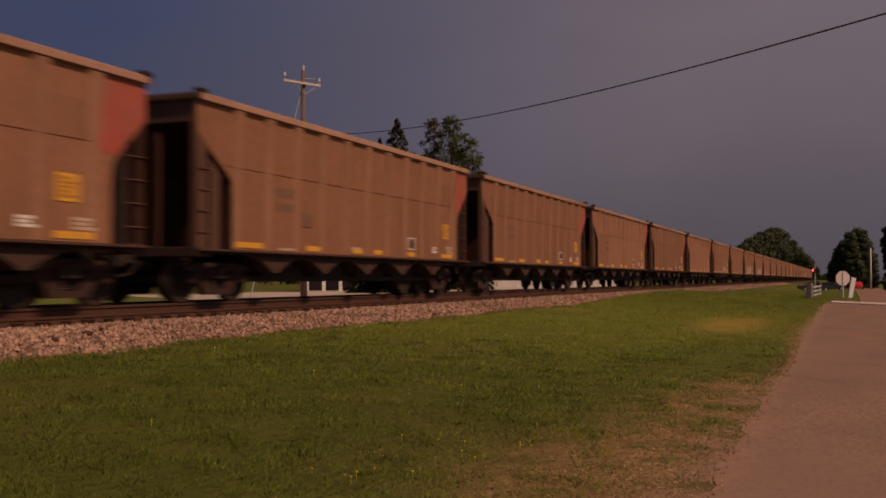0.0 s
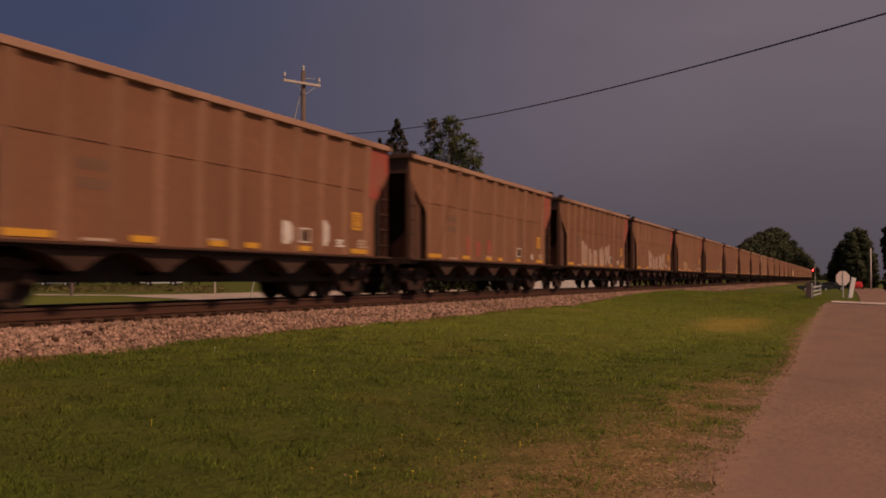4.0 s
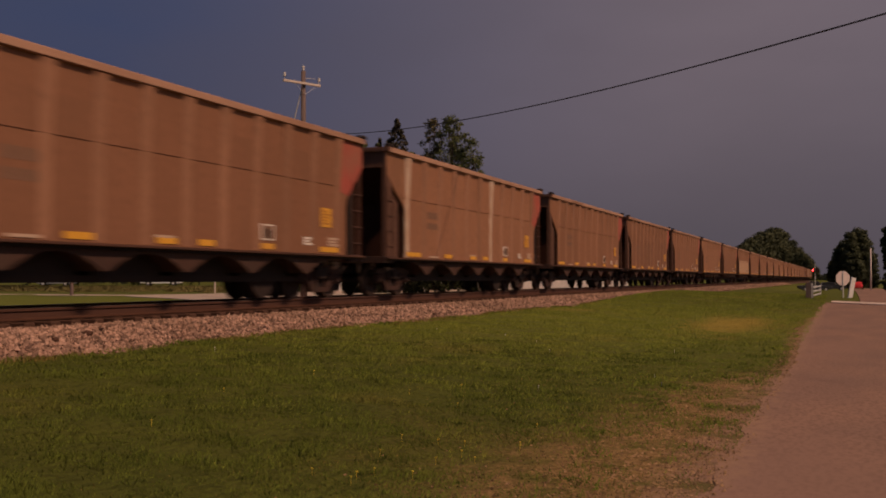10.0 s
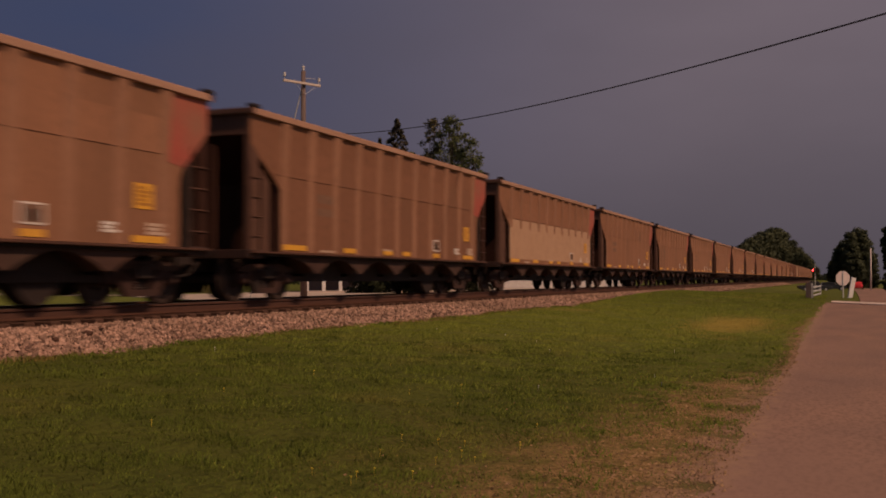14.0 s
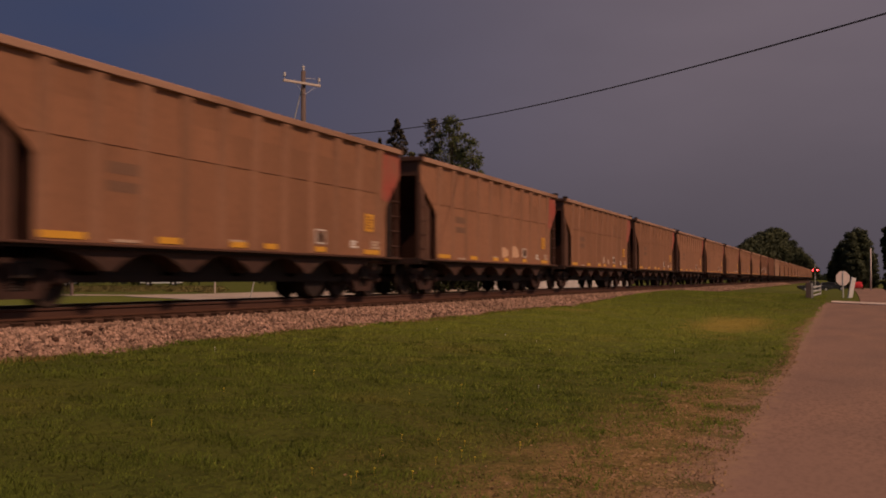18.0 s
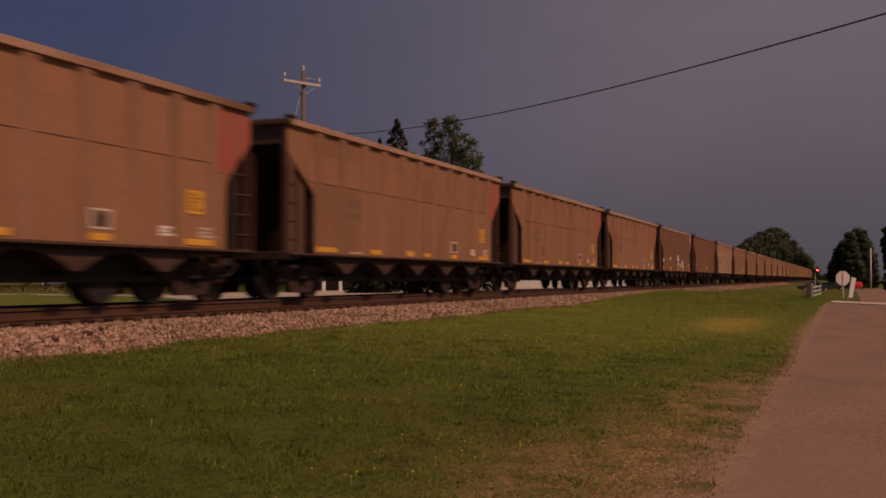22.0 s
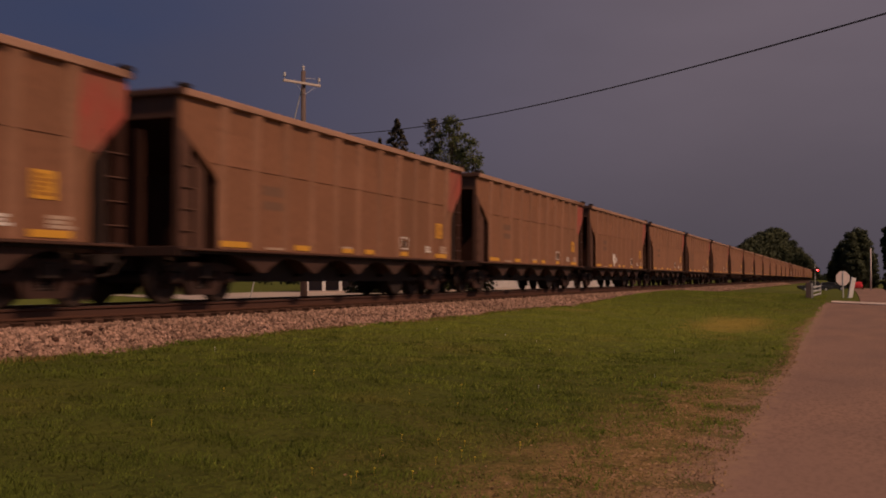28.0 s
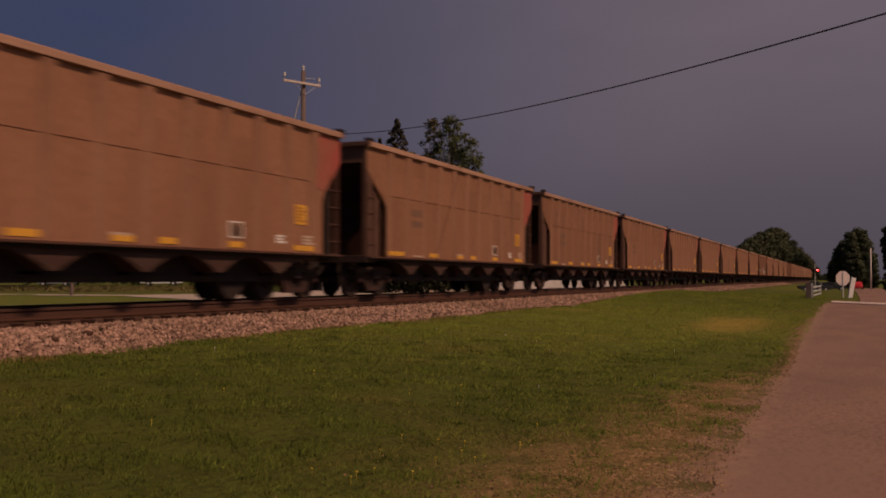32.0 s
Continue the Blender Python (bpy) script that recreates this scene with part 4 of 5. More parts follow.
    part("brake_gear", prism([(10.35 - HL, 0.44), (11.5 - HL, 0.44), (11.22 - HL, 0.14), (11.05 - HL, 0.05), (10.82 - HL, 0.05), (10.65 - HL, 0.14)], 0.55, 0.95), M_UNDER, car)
    sets = truck(car, 1.42 - HL, detail) + truck(car, CAR - 1.32 - HL, detail)
    # marks on the near side
    red = [(13.5 - HL, 3.79), (CAR - 0.01 - HL, 3.79), (CAR - 0.01 - HL, 3.20), (14.61 - HL, 3.12), (14.30 - HL, 2.82), (13.93 - HL, 2.48), (13.5 - HL, 2.55)]
    if not ribbed:
        part("red_patch", prism(red, 1.507, 1.513), M_RED, car, "faded red painted corner patch")
    if style == "plain" or style == "stripes" or style == "panel":
        for u0, u1 in ((1.32, 2.34), (4.2, 4.85), (6.5, 7.05), (7.75, 8.25), (9.95, 10.45), (12.5, 13.4)):
            plate(u0, u1, 1.085, 1.20, M_YELLOW, car, "reflector", "yellow reflective strip")
        placard = plate(12.55, 13.05, 1.66, 2.10, M_YELLOW, car, "placard", "yellow rectangular placard")
        if detail:
            bars(12.60, 13.00, 1.71, 2.06, 5, M_AMBER, placard, "rows of dark amber print", 1.521)
            plate(9.95, 10.45, 1.27, 1.60, M_WHITE, car, "stencil_frame", "white stencilled square frame")
            plate(9.99, 10.41, 1.30, 1.57, M_LETTER, car, "stencil_field", out=1.523)
            plate(10.12, 10.28, 1.32, 1.50, M_UNDER, car, "stencil_mark", out=1.526)
            bars(11.75, 12.15, 1.22, 1.41, 3, M_WHITE, car, "small panel of white stencilled lines")
            bars(12.9, 13.45, 1.22, 1.44, 3, M_FADED, car, "faded panel of stencilled lines")
            plate(3.0, 3.7, 1.07, 1.12, M_FADED, car, "stencil")
            plate(6.45, 7.0, 1.185, 1.235, M_FADED, car, "stencil")
            for z0, z1 in ((2.20, 2.40), (1.90, 2.08)):
                plate(2.85, 3.85, z0, z1, M_LETTER, car, "worn_lettering", "faded dark bars of worn lettering", out=1.5075)
    elif style == "older":
        for u0 in (1.15, 4.1, 7.5, 9.9, 13.3):
            plate(u0, u0 + 0.42, 1.08, 1.30, M_ORANGE, car, "reflector", "faded orange reflector")
        for u0, z0, w, h in ((1.2, 1.62, 0.35, 0.22), (3.95, 1.80, 0.40, 0.20), (7.5, 1.75, 0.5, 0.42), (7.5, 1.45, 0.5, 0.18), (8.6, 1.30, 0.4, 0.28), (9.8, 1.30, 0.42, 0.50), (13.2, 1.38, 0.25, 0.20)):
            plate(u0, u0 + w, z0, z0 + h, M_WHITE, car, "stencil", "worn white stencilled panel")
        for u0, z0 in ((5.4, 1.9), (6.4, 1.75), (5.8, 1.40), (2.8, 2.4)):
            plate(u0, u0 + 0.8, z0, z0 + 0.12, M_LETTER, car, "worn_lettering")
        plate(13.62, 14.05, 3.44, 3.64, M_WHITE, car, "stencil", out=1.523)
    else:
        for u0 in (1.15, 4.1, 7.5, 9.9, 13.3):
            plate(u0, u0 + 0.45, 1.08, 1.26, M_ORANGE, car, "reflector", "faded orange reflector", out=1.512)
        plate(13.95, 14.5, 3.30, 3.70, M_RED, car, "red_patch", "small red square patch", out=1.512)
        plate(3.0, 4.6, 2.2, 2.6, M_LETTER, car, "worn_lettering", out=1.5075)
        for u0, z0 in ((1.2, 1.5), (7.9, 1.35), (8.95, 1.32), (13.1, 1.38)):
            plate(u0, u0 + 0.35, z0, z0 + 0.22, M_WHITE, car, "stencil", "worn white stencilled panel", out=1.512)
    if style == "panel":
        plate(1.2, 13.75, 1.19, 2.64, M_PATCH, car, "pale_panel", "pale repainted lower side", out=1.5125)
    return car, sets


FIRST_CAR, LAST_CAR, FAR_FROM = -2, 72, 47


def build_train():
    """All cars of the train, leading end towards -y; returns them with their numbers and wheelsets."""
    rng = random.Random(4)
    makers = {"tan": (M_TAN, "plain"), "brown": (M_RED_BROWN, "plain"), "dusty": (M_DUSTY, "plain"), "dark": (M_DARK_BROWN, "plain"),
              "umber": (M_UMBER, "plain"), "deep": (M_DEEP, "plain"), "warm": (M_WARM, "plain"), "older": (M_OLD, "older"), "ribbed": (M_OLD, "ribbed"), "pale": (M_PALE, "plain"), "stripes": (M_DUSTY, "stripes"), "panel": (M_TAN, "panel")}
    odd = {25: "warm", 29: "warm", 37: "umber", 32: "warm", 44: "dusty", 2: "warm", 3: "deep", 4: "warm", 7: "deep", 11: "deep", 12: "umber", 13: "umber", 19: "deep", 10: "umber", 16: "deep", 28: "warm", 39: "tan", 43: "warm", 14: "stripes", 20: "panel", 33: "older", 34: "ribbed", 35: "pale", 30: "dusty", 40: "tan", 52: "older", 57: "ribbed", 63: "pale"}
    made, cars = {}, []
    for k in range(FIRST_CAR, LAST_CAR + 1):
        kind = odd.get(k) or rng.choice(("tan", "tan", "dusty", "brown"))
        detail = k < FAR_FROM
        key = (kind, detail)
        if key not in made:
            car, sets = hopper_car(*makers[kind], detail)
            made[key] = car
        else:
            car = copy_thing(made[key], pose(0, 0, 0))
        cars.append((k, car))
    return cars


TRAIN = build_train()
BY_NUMBER = dict(TRAIN)


def paint_marks():
    """Marks that single cars carry: pale strokes and patches."""
    bars = ((0.0, 0.26, 1.12, 1.10), (0.40, 0.22, 1.16, 0.98), (0.77, 0.22, 1.12, 0.92), (1.40, 0.26, 1.10, 0.80), (1.80, 0.18, 1.10, 0.60), (2.40, 0.30, 1.10, 0.74), (2.85, 0.24, 1.16, 0.70),
            (3.65, 0.26, 1.12, 0.80), (4.0, 0.24, 1.24, 0.84), (4.35, 0.26, 1.12, 0.78), (4.95, 0.24, 1.15, 0.95), (5.31, 0.2, 1.35, 0.70), (5.65, 0.24, 1.2, 1.0))
    for k, start in ((7, 3.9), (8, 5.15)):
        tagged(BY_NUMBER[k], "rust-brown coal hopper car with tall white spray-painted bars")
        for u, w, z, h in bars:
            plate(start + u, start + u + w, z, z + h, M_SPRAY, BY_NUMBER[k], "paint_stroke", "white spray-painted stroke", out=1.523)
    for k, spots in ((9, ((4.0, 1.13, 0.92, 0.62), (4.3, 1.42, 0.5, 0.36), (5.2, 1.10, 0.4, 0.62), (5.35, 1.12, 0.62, 0.34), (5.25, 1.45, 0.5, 0.27))), (5, ((9.2, 1.22, 0.5, 0.5), (11.0, 1.22, 0.35, 0.6))), (6, ((4.6, 1.22, 0.5, 0.6), (5.5, 1.22, 0.4, 0.5), (6.6, 1.22, 0.5, 0.55))), (25, ((7.45, 1.215, 0.75, 0.36), (8.5, 1.215, 0.98, 0.42))), (26, ((7.6, 1.215, 0.4, 0.36), (8.7, 1.215, 0.35, 0.26))),
                     (40, ((5.2, 1.22, 0.55, 0.55), (5.35, 1.12, 0.25, 0.09), (5.8, 1.30, 0.35, 0.30), (5.15, 1.5, 0.2, 0.28))), (23, ((8.2, 1.22, 0.3, 0.3),))):
        for u, z, w, h in spots:
            turn = [i * math.pi / 9 for i in range(18)]
            wob = [1 + 0.13 * math.sin(3 * a + u * 7) + 0.08 * math.sin(7 * a + z * 9) for a in turn]
            blot = [(u - HL + w / 2 + w / 2 * q * abs(math.cos(a)) ** 0.7 * (1 if math.cos(a) > 0 else -1), z + h / 2 + h / 2 * q * abs(math.sin(a)) ** 0.7 * (1 if math.sin(a) > 0 else -1)) for a, q in zip(turn, wob)]
            part("paint_patch", prism(blot, 1.50, 1.5065 + 0.002 * (u % 1)), {25: M_BLOT, 26: M_FADED, 9: M_PALE_YELLOW, 6: M_RED}.get(k, M_WHITE), BY_NUMBER[k], "sprayed pale paint blot")
    for k, u, z, w, h in ((0, 4.0, 1.62, 0.45, 0.30), (31, 3.9, 1.40, 0.4, 0.35), (43, 1.75, 1.45, 0.5, 0.45)):
        plate(u, u + w, z, z + h, M_LETTER, BY_NUMBER[k], "dark_patch", "dark square patch", out=1.523)


paint_marks()


# ---- beside the line ----
def leaf_cloud(clumps, per, size, rng, flat=0.6):
    """Small leaf faces gathered round clump centres: rows of (x, y, z, radius)."""
    c = np.repeat(np.array(clumps)[:, :3], per, 0)
    r = np.repeat(np.array(clumps)[:, 3], per)
    n = len(c)
    d = rng.normal(size=(n, 3))
    d /= np.linalg.norm(d, axis=1)[:, None]
    p = c + d * (r * rng.random(n) ** 0.45)[:, None] * np.array([1, 1, flat])
    a, b = rng.normal(size=(n, 3)), rng.normal(size=(n, 3))
    a /= np.linalg.norm(a, axis=1)[:, None]
    b -= a * (a * b).sum(1)[:, None]
    b /= np.linalg.norm(b, axis=1)[:, None]
    s = (size * (0.6 + 0.8 * rng.random(n)))[:, None]
    v = np.stack([p - a * s, p - b * s * 0.55, p + a * s, p + b * s * 0.55], 1)
    crown = p - np.array(clumps)[:, :3].mean(0)
    crown /= np.linalg.norm(crown, axis=1)[:, None] + 1e-6
    face = np.cross(a, b)
    face *= np.sign((face * d).sum(1))[:, None]
    out = d * 0.7 + crown * 0.8 + face * 0.22 + np.array([0, 0, 0.15])
    return v.reshape(-1, 3), np.arange(4 * n).reshape(-1, 4), np.repeat(out / np.linalg.norm(out, axis=1)[:, None], 4, 0)


def leafy(name, cloud, mat, parent=None):
    """One mesh of leaves, lit by the way that each faces out of its clump and crown."""
    v, f, out = cloud
    ob = sheet(name, v, f, [mat], parent, smooth=True)
    ob.data.normals_split_custom_set_from_vertices(out)
    return ob


def tree(x, y, height, radius, leaf, seed, clumps=40, per=160, size=0.16, trunk=0.32, label="", bare=0.18, shape=1.0, gap=0.0, puff=0.14):
    """A broad-leaved tree: a tapered trunk with limbs, and a crown of leaf clumps with gaps."""
    rng = np.random.default_rng(seed)
    z0 = float(ground_z(x, y)) - 0.05
    t = thing("tree", pose(x, y, z0), label or "leafy green tree with an uneven crown", "tree")
    bm = rod((0, 0, 0), (0.1, 0, height * 0.45), trunk, trunk * 0.6, 10)
    rod((0.1, 0, height * 0.45), (0.0, 0.2, height * 0.9), trunk * 0.6, trunk * 0.12, 8, bm)
    rows = []
    for k in range(clumps):
        f = bare + (1 - bare) * rng.random() ** 0.8
        prof = math.sin(min(1.0, (f - bare) / (1 - bare) * 0.86 + 0.14) * math.pi) ** 0.6 * shape + (1 - shape) * 0.5
        a, q = rng.random() * 6.283, radius * prof * (0.25 + 0.75 * rng.random() ** 0.6) * (0.8 + 0.4 * rng.random())
        rows.append((q * math.cos(a), q * math.sin(a), height * f * 0.97, radius * (puff + 0.20 * rng.random()) * (1 - 0.35 * gap)))
        if k % 3 == 0:
            rod((0.05, 0.05, height * max(0.15, f * 0.6)), rows[-1][:3], trunk * 0.25, trunk * 0.05, 6, bm)
    part("trunk", bm, M_BARK, t)
    leafy("crown", leaf_cloud(rows, per, size, rng, 0.75), leaf, t)
    return t


def conifer(x, y, height, radius, seed):
    rng = np.random.default_rng(seed)
    t = thing("conifer", pose(x, y, float(ground_z(x, y)) - 0.05), "dark slender evergreen tree", "tree")
    part("trunk", rod((0, 0, 0), (0, 0, height * 0.97), 0.22, 0.03, 8), M_BARK, t)
    rows = []
    for k in range(420):
        f = 0.15 + 0.85 * (1 - (1 - (k + rng.random()) / 420) ** 1.7)
        a, q = rng.random() * 6.283, radius * (1.01 - f) ** 0.95 * (0.2 + 0.9 * rng.random())
        rows.append((q * math.cos(a), q * math.sin(a), height * f - 0.16 * q, 0.10 + 0.55 * (1 - f)))
    leafy("crown", leaf_cloud(rows, 60, 0.065, rng, 0.9), M_NEEDLE, t)


def utility_pole(x, y, top, lean, label, arm_turn=None, arm_z=0.80):
    """A timber pole with a crossarm, braces, insulators and a guy wire."""
    z0 = float(ground_z(x, y)) - 0.3
    h = top - z0
    p = thing("utility_pole", pose(x, y, z0, 0, lean, 0), label, "utility pole")
    part("pole", rod((0, 0, 0), (0, 0, h), 0.17, 0.105, 12), M_WOOD if arm_turn is not None else M_SIGNBACK, p, smooth=True)
    if arm_turn is None:
        return p
    arm = part("crossarm", box(-1.32, 0.86, -0.05, 0.05, -0.055, 0.055), M_PALEWOOD, p, "pale timber crossarm", at=pose(0, 0, h - arm_z, 0, 0, arm_turn) @ pose(0, -0.2, 0), bevel=0.01)
    for u in (-1.24, 0.78):
        bm = rod((u, 0, 0.06), (u, 0, 0.20), 0.018, n=6)
        rod((u, 0, 0.20), (u, 0, 0.38), 0.075, 0.05, 10, bm)
        part("insulator", bm, M_PORCELAIN, arm)
    part("insulator", lathe([(h, 0.03), (h + 0.06, 0.07), (h + 0.12, 0.05), (h + 0.18, 0.075), (h + 0.26, 0.05)], 10, "z"), M_PORCELAIN, p)
    for s in (-1, 1):
        part("brace", rod((s * 0.62, 0, -0.05), (0, 0.06, -0.50), 0.008, n=6), M_GALV, arm)
    part("pin_bracket", rod((0.0, 0, h - 0.35), (0.75 * math.cos(radians(arm_turn)), 0.75 * math.sin(radians(arm_turn)), h - 0.28), 0.012, n=6), M_GALV, p)
    part("guy_wire", rod((-0.05, 0, h - arm_z - 0.1), (-2.35, -0.95, 0.35), 0.03, n=6), M_GALV, p, "pale guy wire")
    return p


utility_pole(-23.85, 43.0, 10.38, -0.4, "weathered timber utility pole with one pale crossarm", 66, 0.63)
utility_pole(4.72, 205.0, 6.1, 0.5, "bare grey timber pole beside the road")

# The service wire crosses over the line, high to the right of the camera.
def overhead_wire():
    cu = bpy.data.curves.new("overhead_wire", "CURVE")
    cu.dimensions, cu.bevel_depth, cu.bevel_resolution = "3D", 0.016, 2
    sp = cu.splines.new("POLY")
    a, b, sag, n = Vector((-30.0, 52.0, 8.99)), Vector((5.5, 13.0, 4.75)), 1.057, 48
    sp.points.add(n)
    for i in range(n + 1):
        f = i / n
        p = a.lerp(b, f)
        sp.points[i].co = (p.x, p.y, p.z - sag * 4 * f * (1 - f), 1)
    ob = new("overhead_wire", cu)
    cu.materials.append(M_WIRE)
    tagged(ob, "thin black overhead wire sagging across the railway", "wire")


overhead_wire()

tree(-30.4, 80, 14.8, 2.5, M_LEAF, 21, 190, 50, 0.105, 0.26, "tall leafy green tree with gaps in its crown", 0.12, 0.8, 0.3, 0.13)
tree(-32.3, 80.6, 14.9, 1.6, M_LEAF_PALE, 25, 110, 34, 0.105, 0.22, "slim sparse yellowish-green tree", 0.12, 0.5, 0.3, 0.16)
tree(-28.3, 79.2, 12.8, 1.6, M_LEAF, 27, 90, 45, 0.105, 0.2, "slim leafy green tree", 0.12, 0.6, 0.3, 0.2)
tree(-34.0, 80, 12.0, 0.9, M_LEAF, 22, 16, 90, 0.12, 0.16, "small leafy green tree", 0.15)
tree(-37.2, 80, 12.9, 1.0, M_LEAF, 26, 16, 90, 0.12, 0.16, "small leafy green tree", 0.15)
tree(-38.7, 80, 13.1, 1.4, M_LEAF, 24, 22, 110, 0.12, 0.16, "small leafy green tree", 0.15)
conifer(-35.4, 80.0, 14.6, 6.2, 23)
conifer(-37.3, 80.6, 13.1, 1.2, 28)

# Woods along the line, far up it.
for i, (x, y, h, r) in enumerate(((-28.1, 300, 8.6, 3.4), (-26.9, 310, 10.8, 4), (-25.8, 322, 12.7, 4.2), (-25.0, 336, 14.3, 4.5), (-24.0, 350, 16.1, 4.5), (-22.6, 366, 18.1, 4.5), (-21.4, 380, 19.1, 4.2), (-20.4, 394, 18.1, 3.8),
                                  (-26.7, 600, 22.6, 6), (-23.5, 600, 18.6, 5), (-20.4, 600, 15.6, 5), (-18.0, 600, 12.5, 4.5), (-16.6, 650, 8.4, 4))):
    tree(x, y, h, r, M_LEAF_DARK, 40 + i, 110, 80, 0.34, 0.35, "dark green woodland tree", 0.05, 0.6, puff=0.24)
for i, (x, y, h, r) in enumerate(((-2.2, 245, 6.2, 1.3), (-1.0, 240, 8.8, 1.7), (0.2, 246, 10.9, 2.2), (1.5, 238, 12.2, 2.2), (2.9, 248, 13.6, 2.2), (4.0, 240, 12.7, 2.0), (5.2, 250, 10.9, 1.9), (6.0, 244, 7.6, 1.8), (2.2, 236, 7.6, 2.4),
                                  (5.9, 150, 9.9, 1.3), (7.0, 153, 10.6, 1.8))):
    tree(x, y, h, r, M_LEAF_DARK, 70 + i, 110, 90, 0.17, 0.25, "dense dark green tree beyond the crossing", 0.03, 0.6, puff=0.24)


def stuff_leaves(name, rows, per, size, mat, seed, label, cat, flat=0.8):
    tagged(leafy(name, leaf_cloud(rows, per, size, np.random.default_rng(seed), flat), mat), label, cat, kind="stuff")


rr = random.Random(9)
stuff_leaves("far_woods", [(rr.uniform(-40, 20), rr.uniform(760, 900), rr.uniform(0, 3.5), 3.0) for _ in range(70)], 50, 1.0, M_LEAF_DARK, 90, "distant dark woods closing the view", "woods")
stuff_leaves("hedge", [(-75 - 60 * k / 70 + rr.uniform(-2, 2), 150 - 42 * k / 70 + rr.uniform(-2, 2), rr.uniform(0.3, 3.2), 1.8) for k in range(70)], 90, 0.35, M_LEAF_DARK, 91, "dark hedge along the far field", "hedge")
stuff_leaves("field_grass", [(x, y, -0.46 + rr.uniform(0, 0.06), 0.6) for x, y in ((-y * rr.uniform(0.66, 1.1), y) for y in (rr.uniform(58, 108) for _ in range(600)))], 150, 0.05, M_WEED, 92, "rough brownish-green grass in the field", "grass", 0.14)
stuff_leaves("yard_hedge", [(-28.3 + 6.4 * f + rr.uniform(-0.5, 0.5), 57.6 + 6.4 * f + rr.uniform(-0.5, 0.5), rr.uniform(-0.4, 1.2), 0.55) for f in (i / 110 for i in range(110))], 130, 0.08, M_HEDGE, 94, "green hedge along the yard, deep shade in its colour", "hedge")
stuff_leaves("bush", [(-27.6 + rr.uniform(-1, 1), 58.5 + rr.uniform(-0.8, 0.8), rr.uniform(-0.3, 0.6), 0.5) for _ in range(12)], 160, 0.08, M_HEDGE, 93, "low bush by the yard, deep shade in its colour", "bush")


def building(name, x, y, turn, w, d, h, wall, label, posts=0, ridge=1.3, ribs=0):
    b = thing(name, pose(x, y, float(ground_z(x, y)) - 0.04, 0, 0, turn), label, "building")
    part("wall", box(-w / 2, w / 2, 0, d, 0, h), wall, b)
    part("roof", prism([(-0.4, h), (d + 0.4, h), (d / 2, h + ridge)], -w / 2 - 0.3, w / 2 + 0.3), M_ROOF, b)
    for k in range(ribs):
        u = -w / 2 + w * (k + 0.5) / ribs
        part("siding_rib", box(u - 0.04, u + 0.04, -0.03, 0, 0, h), M_PAINTED, b)
    if posts:
        part("porch_roof", prism([(-2.6, h - 0.35), (0.0, h - 0.1), (0.0, h + 0.1), (-2.6, h - 0.2)], -w / 2, w / 2), M_ROOF, b)
        part("porch_floor", box(-w / 2, w / 2, -2.5, 0, 0, 0.14), M_CONCRETE, b)
        for k in range(posts):
            u = -w / 2 + 0.12 + 1.12 * k
            part("porch_post", box(u - 0.11, u + 0.11, -2.45, -2.27, 0.14, h - 0.3), M_PAINTED, b, "white porch post")
        for u in (-w * 0.28, w * 0.05, w * 0.33):
            win = part("window", box(u - 0.5, u + 0.5, -0.04, 0.02, 0.7, 2.0), M_WOOD, b)
            part("pane", box(u - 0.42, u + 0.42, -0.05, -0.04, 0.78, 1.92), M_GLASS, win)
    return b


building("porch_house", -30.3, 65.0, 24, 9.5, 7.0, 2.9, M_BRICK, "low dull-brown house with white porch posts", posts=9)
building("white_shed", -27.0, 99.0, 14, 15.0, 7.0, 2.8, M_PAINTED, "long white shed with vertical metal siding", ribs=24)


def post(name, x, y, h, r, mat, label, lean=0.0, cat="post"):
    return tagged(part(name, rod((0, 0, -0.2), (0, 0, h), r, n=8), mat, at=pose(x, y, float(ground_z(x, y)), 0, lean, 0)), label, cat)


post("marker_post", -33.5, 50.0, 1.6, 0.045, M_PALEWOOD, "thin weathered marker post")
post("fence_post", -40.5, 46.3, 1.2, 0.10, M_WOOD, "short weathered fence post")


def dark_stones():
    rng = random.Random(3)
    for x, y, z, r in ((-10.38, 12.2, -0.35, 0.085), (-10.2, 11.35, -0.39, 0.055)):
        bm = bmesh.new()
        bmesh.ops.create_icosphere(bm, subdivisions=2, radius=r)
        for v in bm.verts:
            v.co *= rng.uniform(0.8, 1.15)
            v.co.z *= 0.7
        tagged(part("dark_stone", bm, M_TIE, at=pose(x, y, z)), "dark lump of stone lying on the ballast", "stone")


dark_stones()


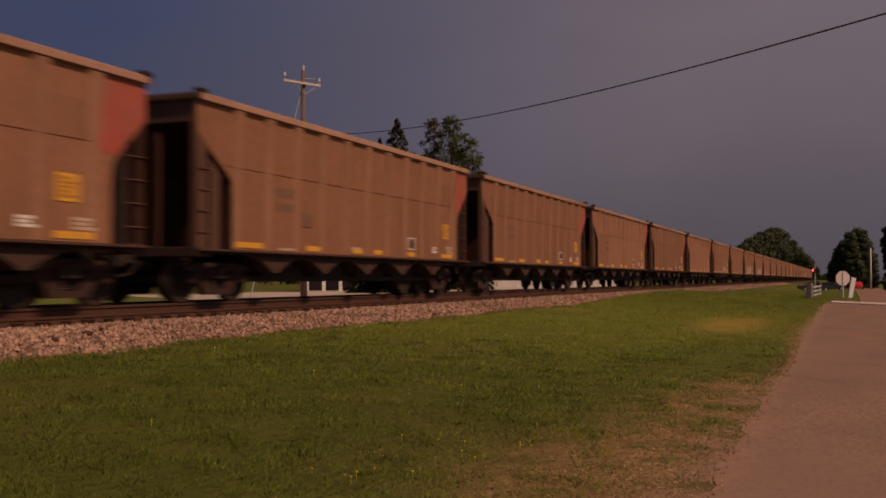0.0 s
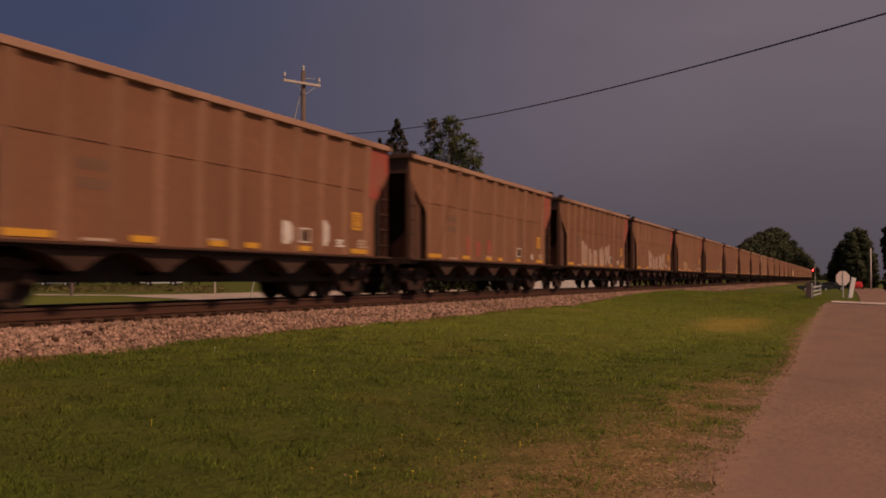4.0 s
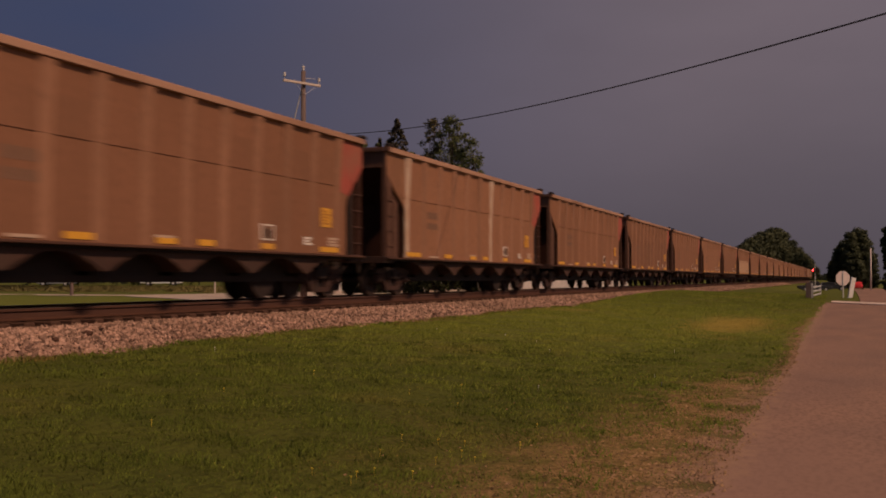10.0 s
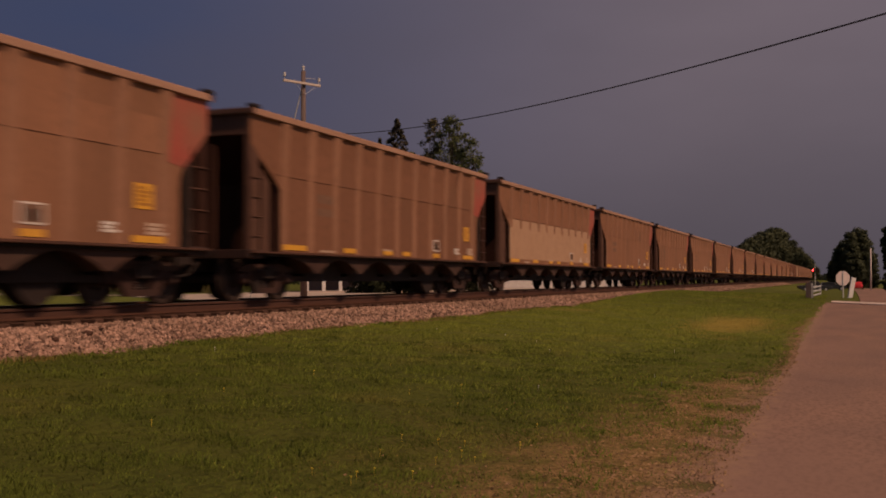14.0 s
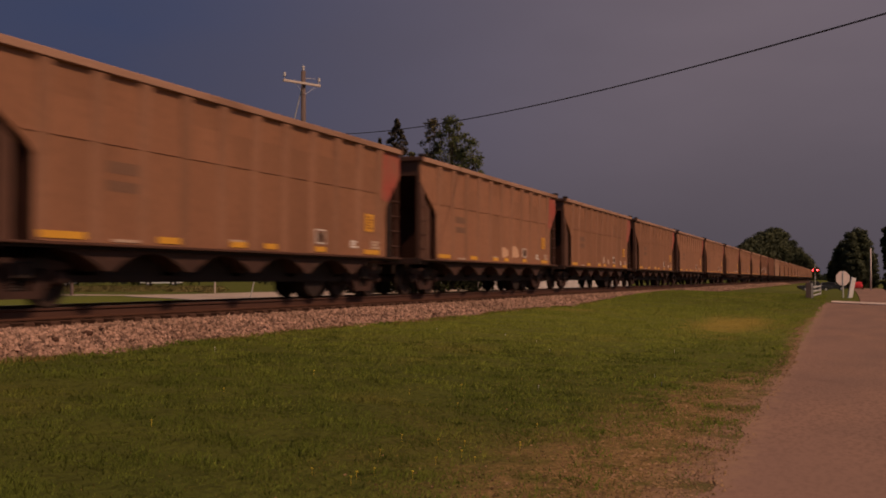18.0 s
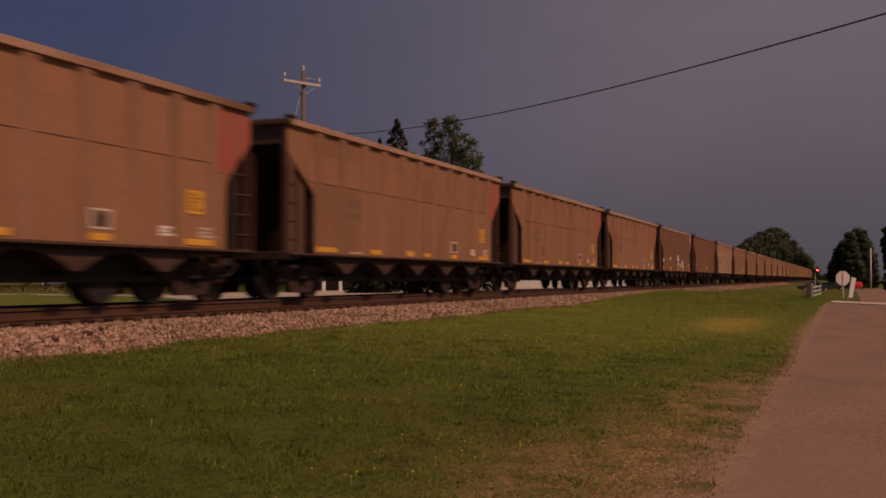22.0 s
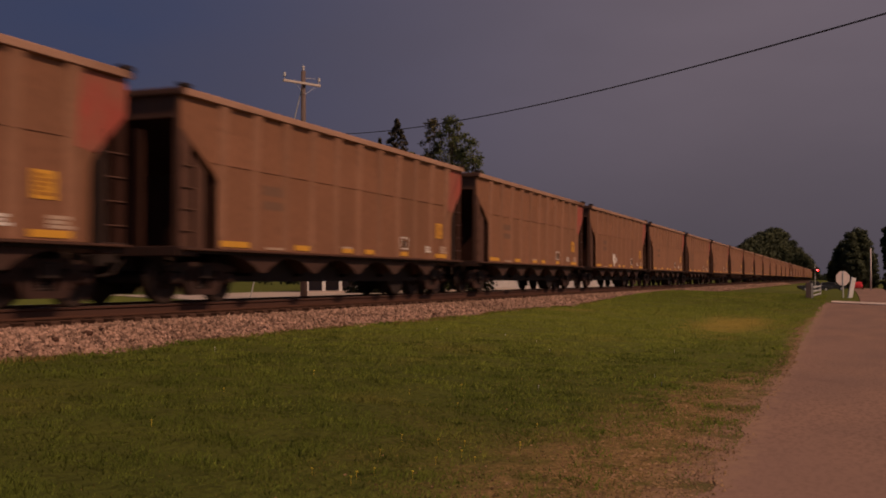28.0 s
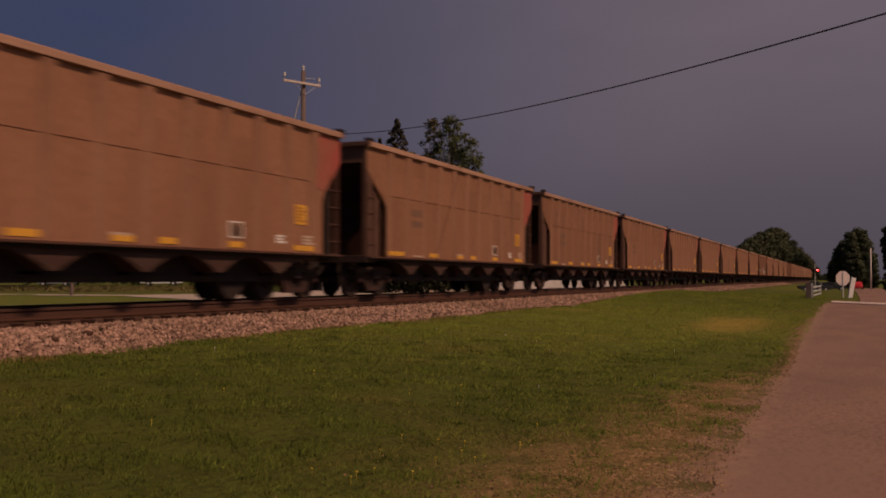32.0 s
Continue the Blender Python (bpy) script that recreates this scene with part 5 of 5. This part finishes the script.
def vehicle(name, x, y, turn, paint, label, kind="car", L=4.8):
    """A parked car or pickup: shaped body, glazed cabin, wheels, lamps. Front is +x in its own space."""
    c = thing(name, pose(x, y, float(ground_z(x, y)) + 0.02, 0, 0, turn), label, "car" if kind == "car" else "pickup")
    k = L / 4.8
    low = [(-2.4, 0.35), (-2.4, 0.85), (-2.3, 0.98), (0.95, 1.0), (2.2, 0.86), (2.4, 0.68), (2.4, 0.35), (1.95, 0.28), (1.85, 0.55), (1.55, 0.70), (1.2, 0.55), (1.1, 0.28), (-1.0, 0.28), (-1.1, 0.55), (-1.45, 0.70), (-1.8, 0.55), (-1.9, 0.3)]
    part("body", prism([(a * k, b) for a, b in low], -0.9, 0.9, "y"), paint, c, bevel=0.03)
    cab = [(-2.0, 0.98), (-1.5, 1.48), (0.1, 1.5), (0.95, 1.0)] if kind == "car" else [(-0.75, 0.98), (-0.65, 1.72), (0.4, 1.74), (1.05, 1.0)]
    cabin = part("cabin", prism([(a * k, b) for a, b in cab], -0.76, 0.76, "y"), paint, c, bevel=0.04)
    cx = sum(a for a, _ in cab) / 4 * k
    for sy in (-1, 1):
        part("side_window", prism([(cx + (a * k - cx) * 0.86, 1.05 + (b - 1.0) * 0.80) for a, b in cab], *sorted((sy * 0.755, sy * 0.77)), "y"), M_GLASS, cabin)
    for sx in (-1.45, 1.52):
        for sy in (-0.84, 0.84):
            tyre = part("wheel", rod((sx * k, sy - 0.1, 0.33), (sx * k, sy + 0.1, 0.33), 0.34, n=18), M_TYRE, c)
            part("rim", rod((sx * k, sy - 0.11, 0.33), (sx * k, sy + 0.11, 0.33), 0.20, n=12), M_GALV, tyre)
    for sy in (-0.7, 0.7):
        part("headlight", box(2.30 * k, 2.42 * k, sy - 0.16, sy + 0.16, 0.62, 0.76), M_PORCELAIN, c)
        part("tail_light", box(-2.42 * k, -2.34 * k, sy - 0.14, sy + 0.14, 0.66, 0.86), M_TAIL if paint == M_CARRED else M_TAIL_OFF, c)
    return c


vehicle("pickup", -89.5, 120.4, 25, M_CARWHITE, "white pickup parked beyond the field", "pickup", 5.6)
vehicle("car", -97.0, 108.0, 20, M_CARSILVER, "silver car parked beyond the field")
vehicle("car", 2.6, 215.0, 89, M_CARRED, "red car seen from behind near the crossing")
vehicle("pickup", -4.6, 186.0, 12, M_CARBLACK, "dark pickup waiting at the crossing", "pickup", 5.4)
vehicle("car", -1.9, 196.0, 5, M_CARBLACK, "dark car waiting at the crossing")


def stop_sign(x, y):
    """Seen from behind: a pale octagon on a thin post."""
    s = thing("stop_sign", pose(x, y, float(ground_z(x, y)), 0, 0, 27), "pale bare-metal back of an octagonal road sign on a thin post", "road sign")
    r = 0.405
    oct8 = [(r * math.cos(radians(22.5 + 45 * i)), 1.04 + r * math.sin(radians(22.5 + 45 * i))) for i in range(8)]
    part("sign_plate", prism(oct8, 0.0, 0.006, "y"), M_SIGNBACK, s)
    part("post", box(-0.028, 0.028, -0.035, -0.001, -0.2, 1.36), M_GALV, s)


stop_sign(-0.02, 58.0)
tagged(part("leaning_post", box(-0.12, 0.12, -0.06, 0.06, -0.2, 1.08), M_PAINTED, at=pose(0.32, 58.5, float(ground_z(0.32, 58.5)), 0, 11, 25), bevel=0.01), "pale painted board post leaning to one side", "post")


def guard_fence(x, y):
    """A short barrier: two posts and three rails running away."""
    g = thing("barrier", pose(x, y, float(ground_z(x, y))), "short pale metal barrier with dark end post", "barrier")
    part("end_post", box(-0.14, 0.12, -0.06, 0.06, -0.2, 0.82), M_WOOD, g)
    part("post", box(0.13, 0.22, 0.0, 0.12, -0.2, 0.80), M_GALV, g)
    part("post", box(0.40, 0.48, 7.6, 7.7, -0.5, 0.66), M_GALV, g)
    for z in (0.12, 0.34, 0.56):
        p, q = Vector((0.2, 0.1, z)), Vector((0.44, 7.6, z + 0.02))
        bm = rod(p, q, 0.05, n=8)
        part("rail", bm, M_GALV, g)


guard_fence(-1.72, 58.0)


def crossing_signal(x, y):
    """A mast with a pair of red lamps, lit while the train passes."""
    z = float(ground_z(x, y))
    s = thing("crossing_signal", pose(x, y, z), "railway crossing signal mast with two lit red lamps, hidden by turns", "crossing signal")
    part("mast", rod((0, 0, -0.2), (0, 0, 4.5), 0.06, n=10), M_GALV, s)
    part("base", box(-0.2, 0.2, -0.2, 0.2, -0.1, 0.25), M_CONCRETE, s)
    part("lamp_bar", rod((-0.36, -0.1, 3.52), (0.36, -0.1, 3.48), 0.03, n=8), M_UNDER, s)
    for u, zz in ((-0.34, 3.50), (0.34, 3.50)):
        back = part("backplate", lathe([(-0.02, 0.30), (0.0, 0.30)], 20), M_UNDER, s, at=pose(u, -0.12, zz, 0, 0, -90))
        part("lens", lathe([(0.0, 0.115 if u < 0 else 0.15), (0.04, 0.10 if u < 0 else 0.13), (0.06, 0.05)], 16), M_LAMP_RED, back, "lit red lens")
    # added disc: it hides one lit lamp by turns, in place of flashing
    return part("shutter", lathe([(-0.01, 0.20), (0.01, 0.20)], 20), M_UNDER, s, "added dark disc that hides the lit lamps by turns", at=pose(0.34, -0.24, 3.50, 0, 0, -90))


BLINK_DISC = crossing_signal(-4.2, 175.0)


# ---- what moves ----
def run(t):
    """How many car lengths the train has run at t seconds."""
    slack = float(np.interp(t, (0, 10, 13, 21, 25, 29, 32), (0, 0, 0.009, 0.008, 0.001, -0.007, -0.011)))
    return 1.3413 * t + 0.0006 * t * t - slack


def motions():
    """The train rolls towards -y; its wheels turn while they are near; an added disc hides the crossing lamps by turns.
    """
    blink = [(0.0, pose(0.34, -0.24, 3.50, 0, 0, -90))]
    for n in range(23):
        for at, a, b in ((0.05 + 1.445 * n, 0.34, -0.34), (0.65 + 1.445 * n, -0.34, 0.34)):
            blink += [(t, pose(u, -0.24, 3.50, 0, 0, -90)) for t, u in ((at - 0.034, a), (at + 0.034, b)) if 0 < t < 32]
    walk(BLINK_DISC, blink + [(32.0, blink[-1][1])])
    for k, car in TRAIN:
        times = [0.0, 5.0, 10.0, 13.0, 17.0, 21.0, 25.0, 29.0, 32.0]
        if (1.26 + k) * PITCH + 3.2 > BEND - 30:
            times = [0.5 * i for i in range(65)]
        rows = []
        for t in times:
            s = PITCH * (1.26 + k - run(t)) - 4.33 + HL
            x, y, a = line_at(s)
            rows.append((t, pose(x, y, 0, 0, 0, a)))
        walk(car, rows)
        near = [i for i in range(0, 961) if -0.6 < 1.26 + k - run(i / 30) < 3.2]
        if not near:
            continue
        for ob in [o for o in car.children if o.name.startswith("wheelset")]:
            y, z = ob.matrix_basis.translation.y, ob.matrix_basis.translation.z
            spin = [(0.0, pose(0, y, z))] if near[0] > 0 else []
            spin += [(i / 30, pose(0, y, z, 88.0 * (i - near[0]))) for i in near]
            if near[-1] < 960:
                spin.append((32.0, pose(0, y, z, 88.0 * (near[-1] - near[0]))))
            walk(ob, spin)


motions()
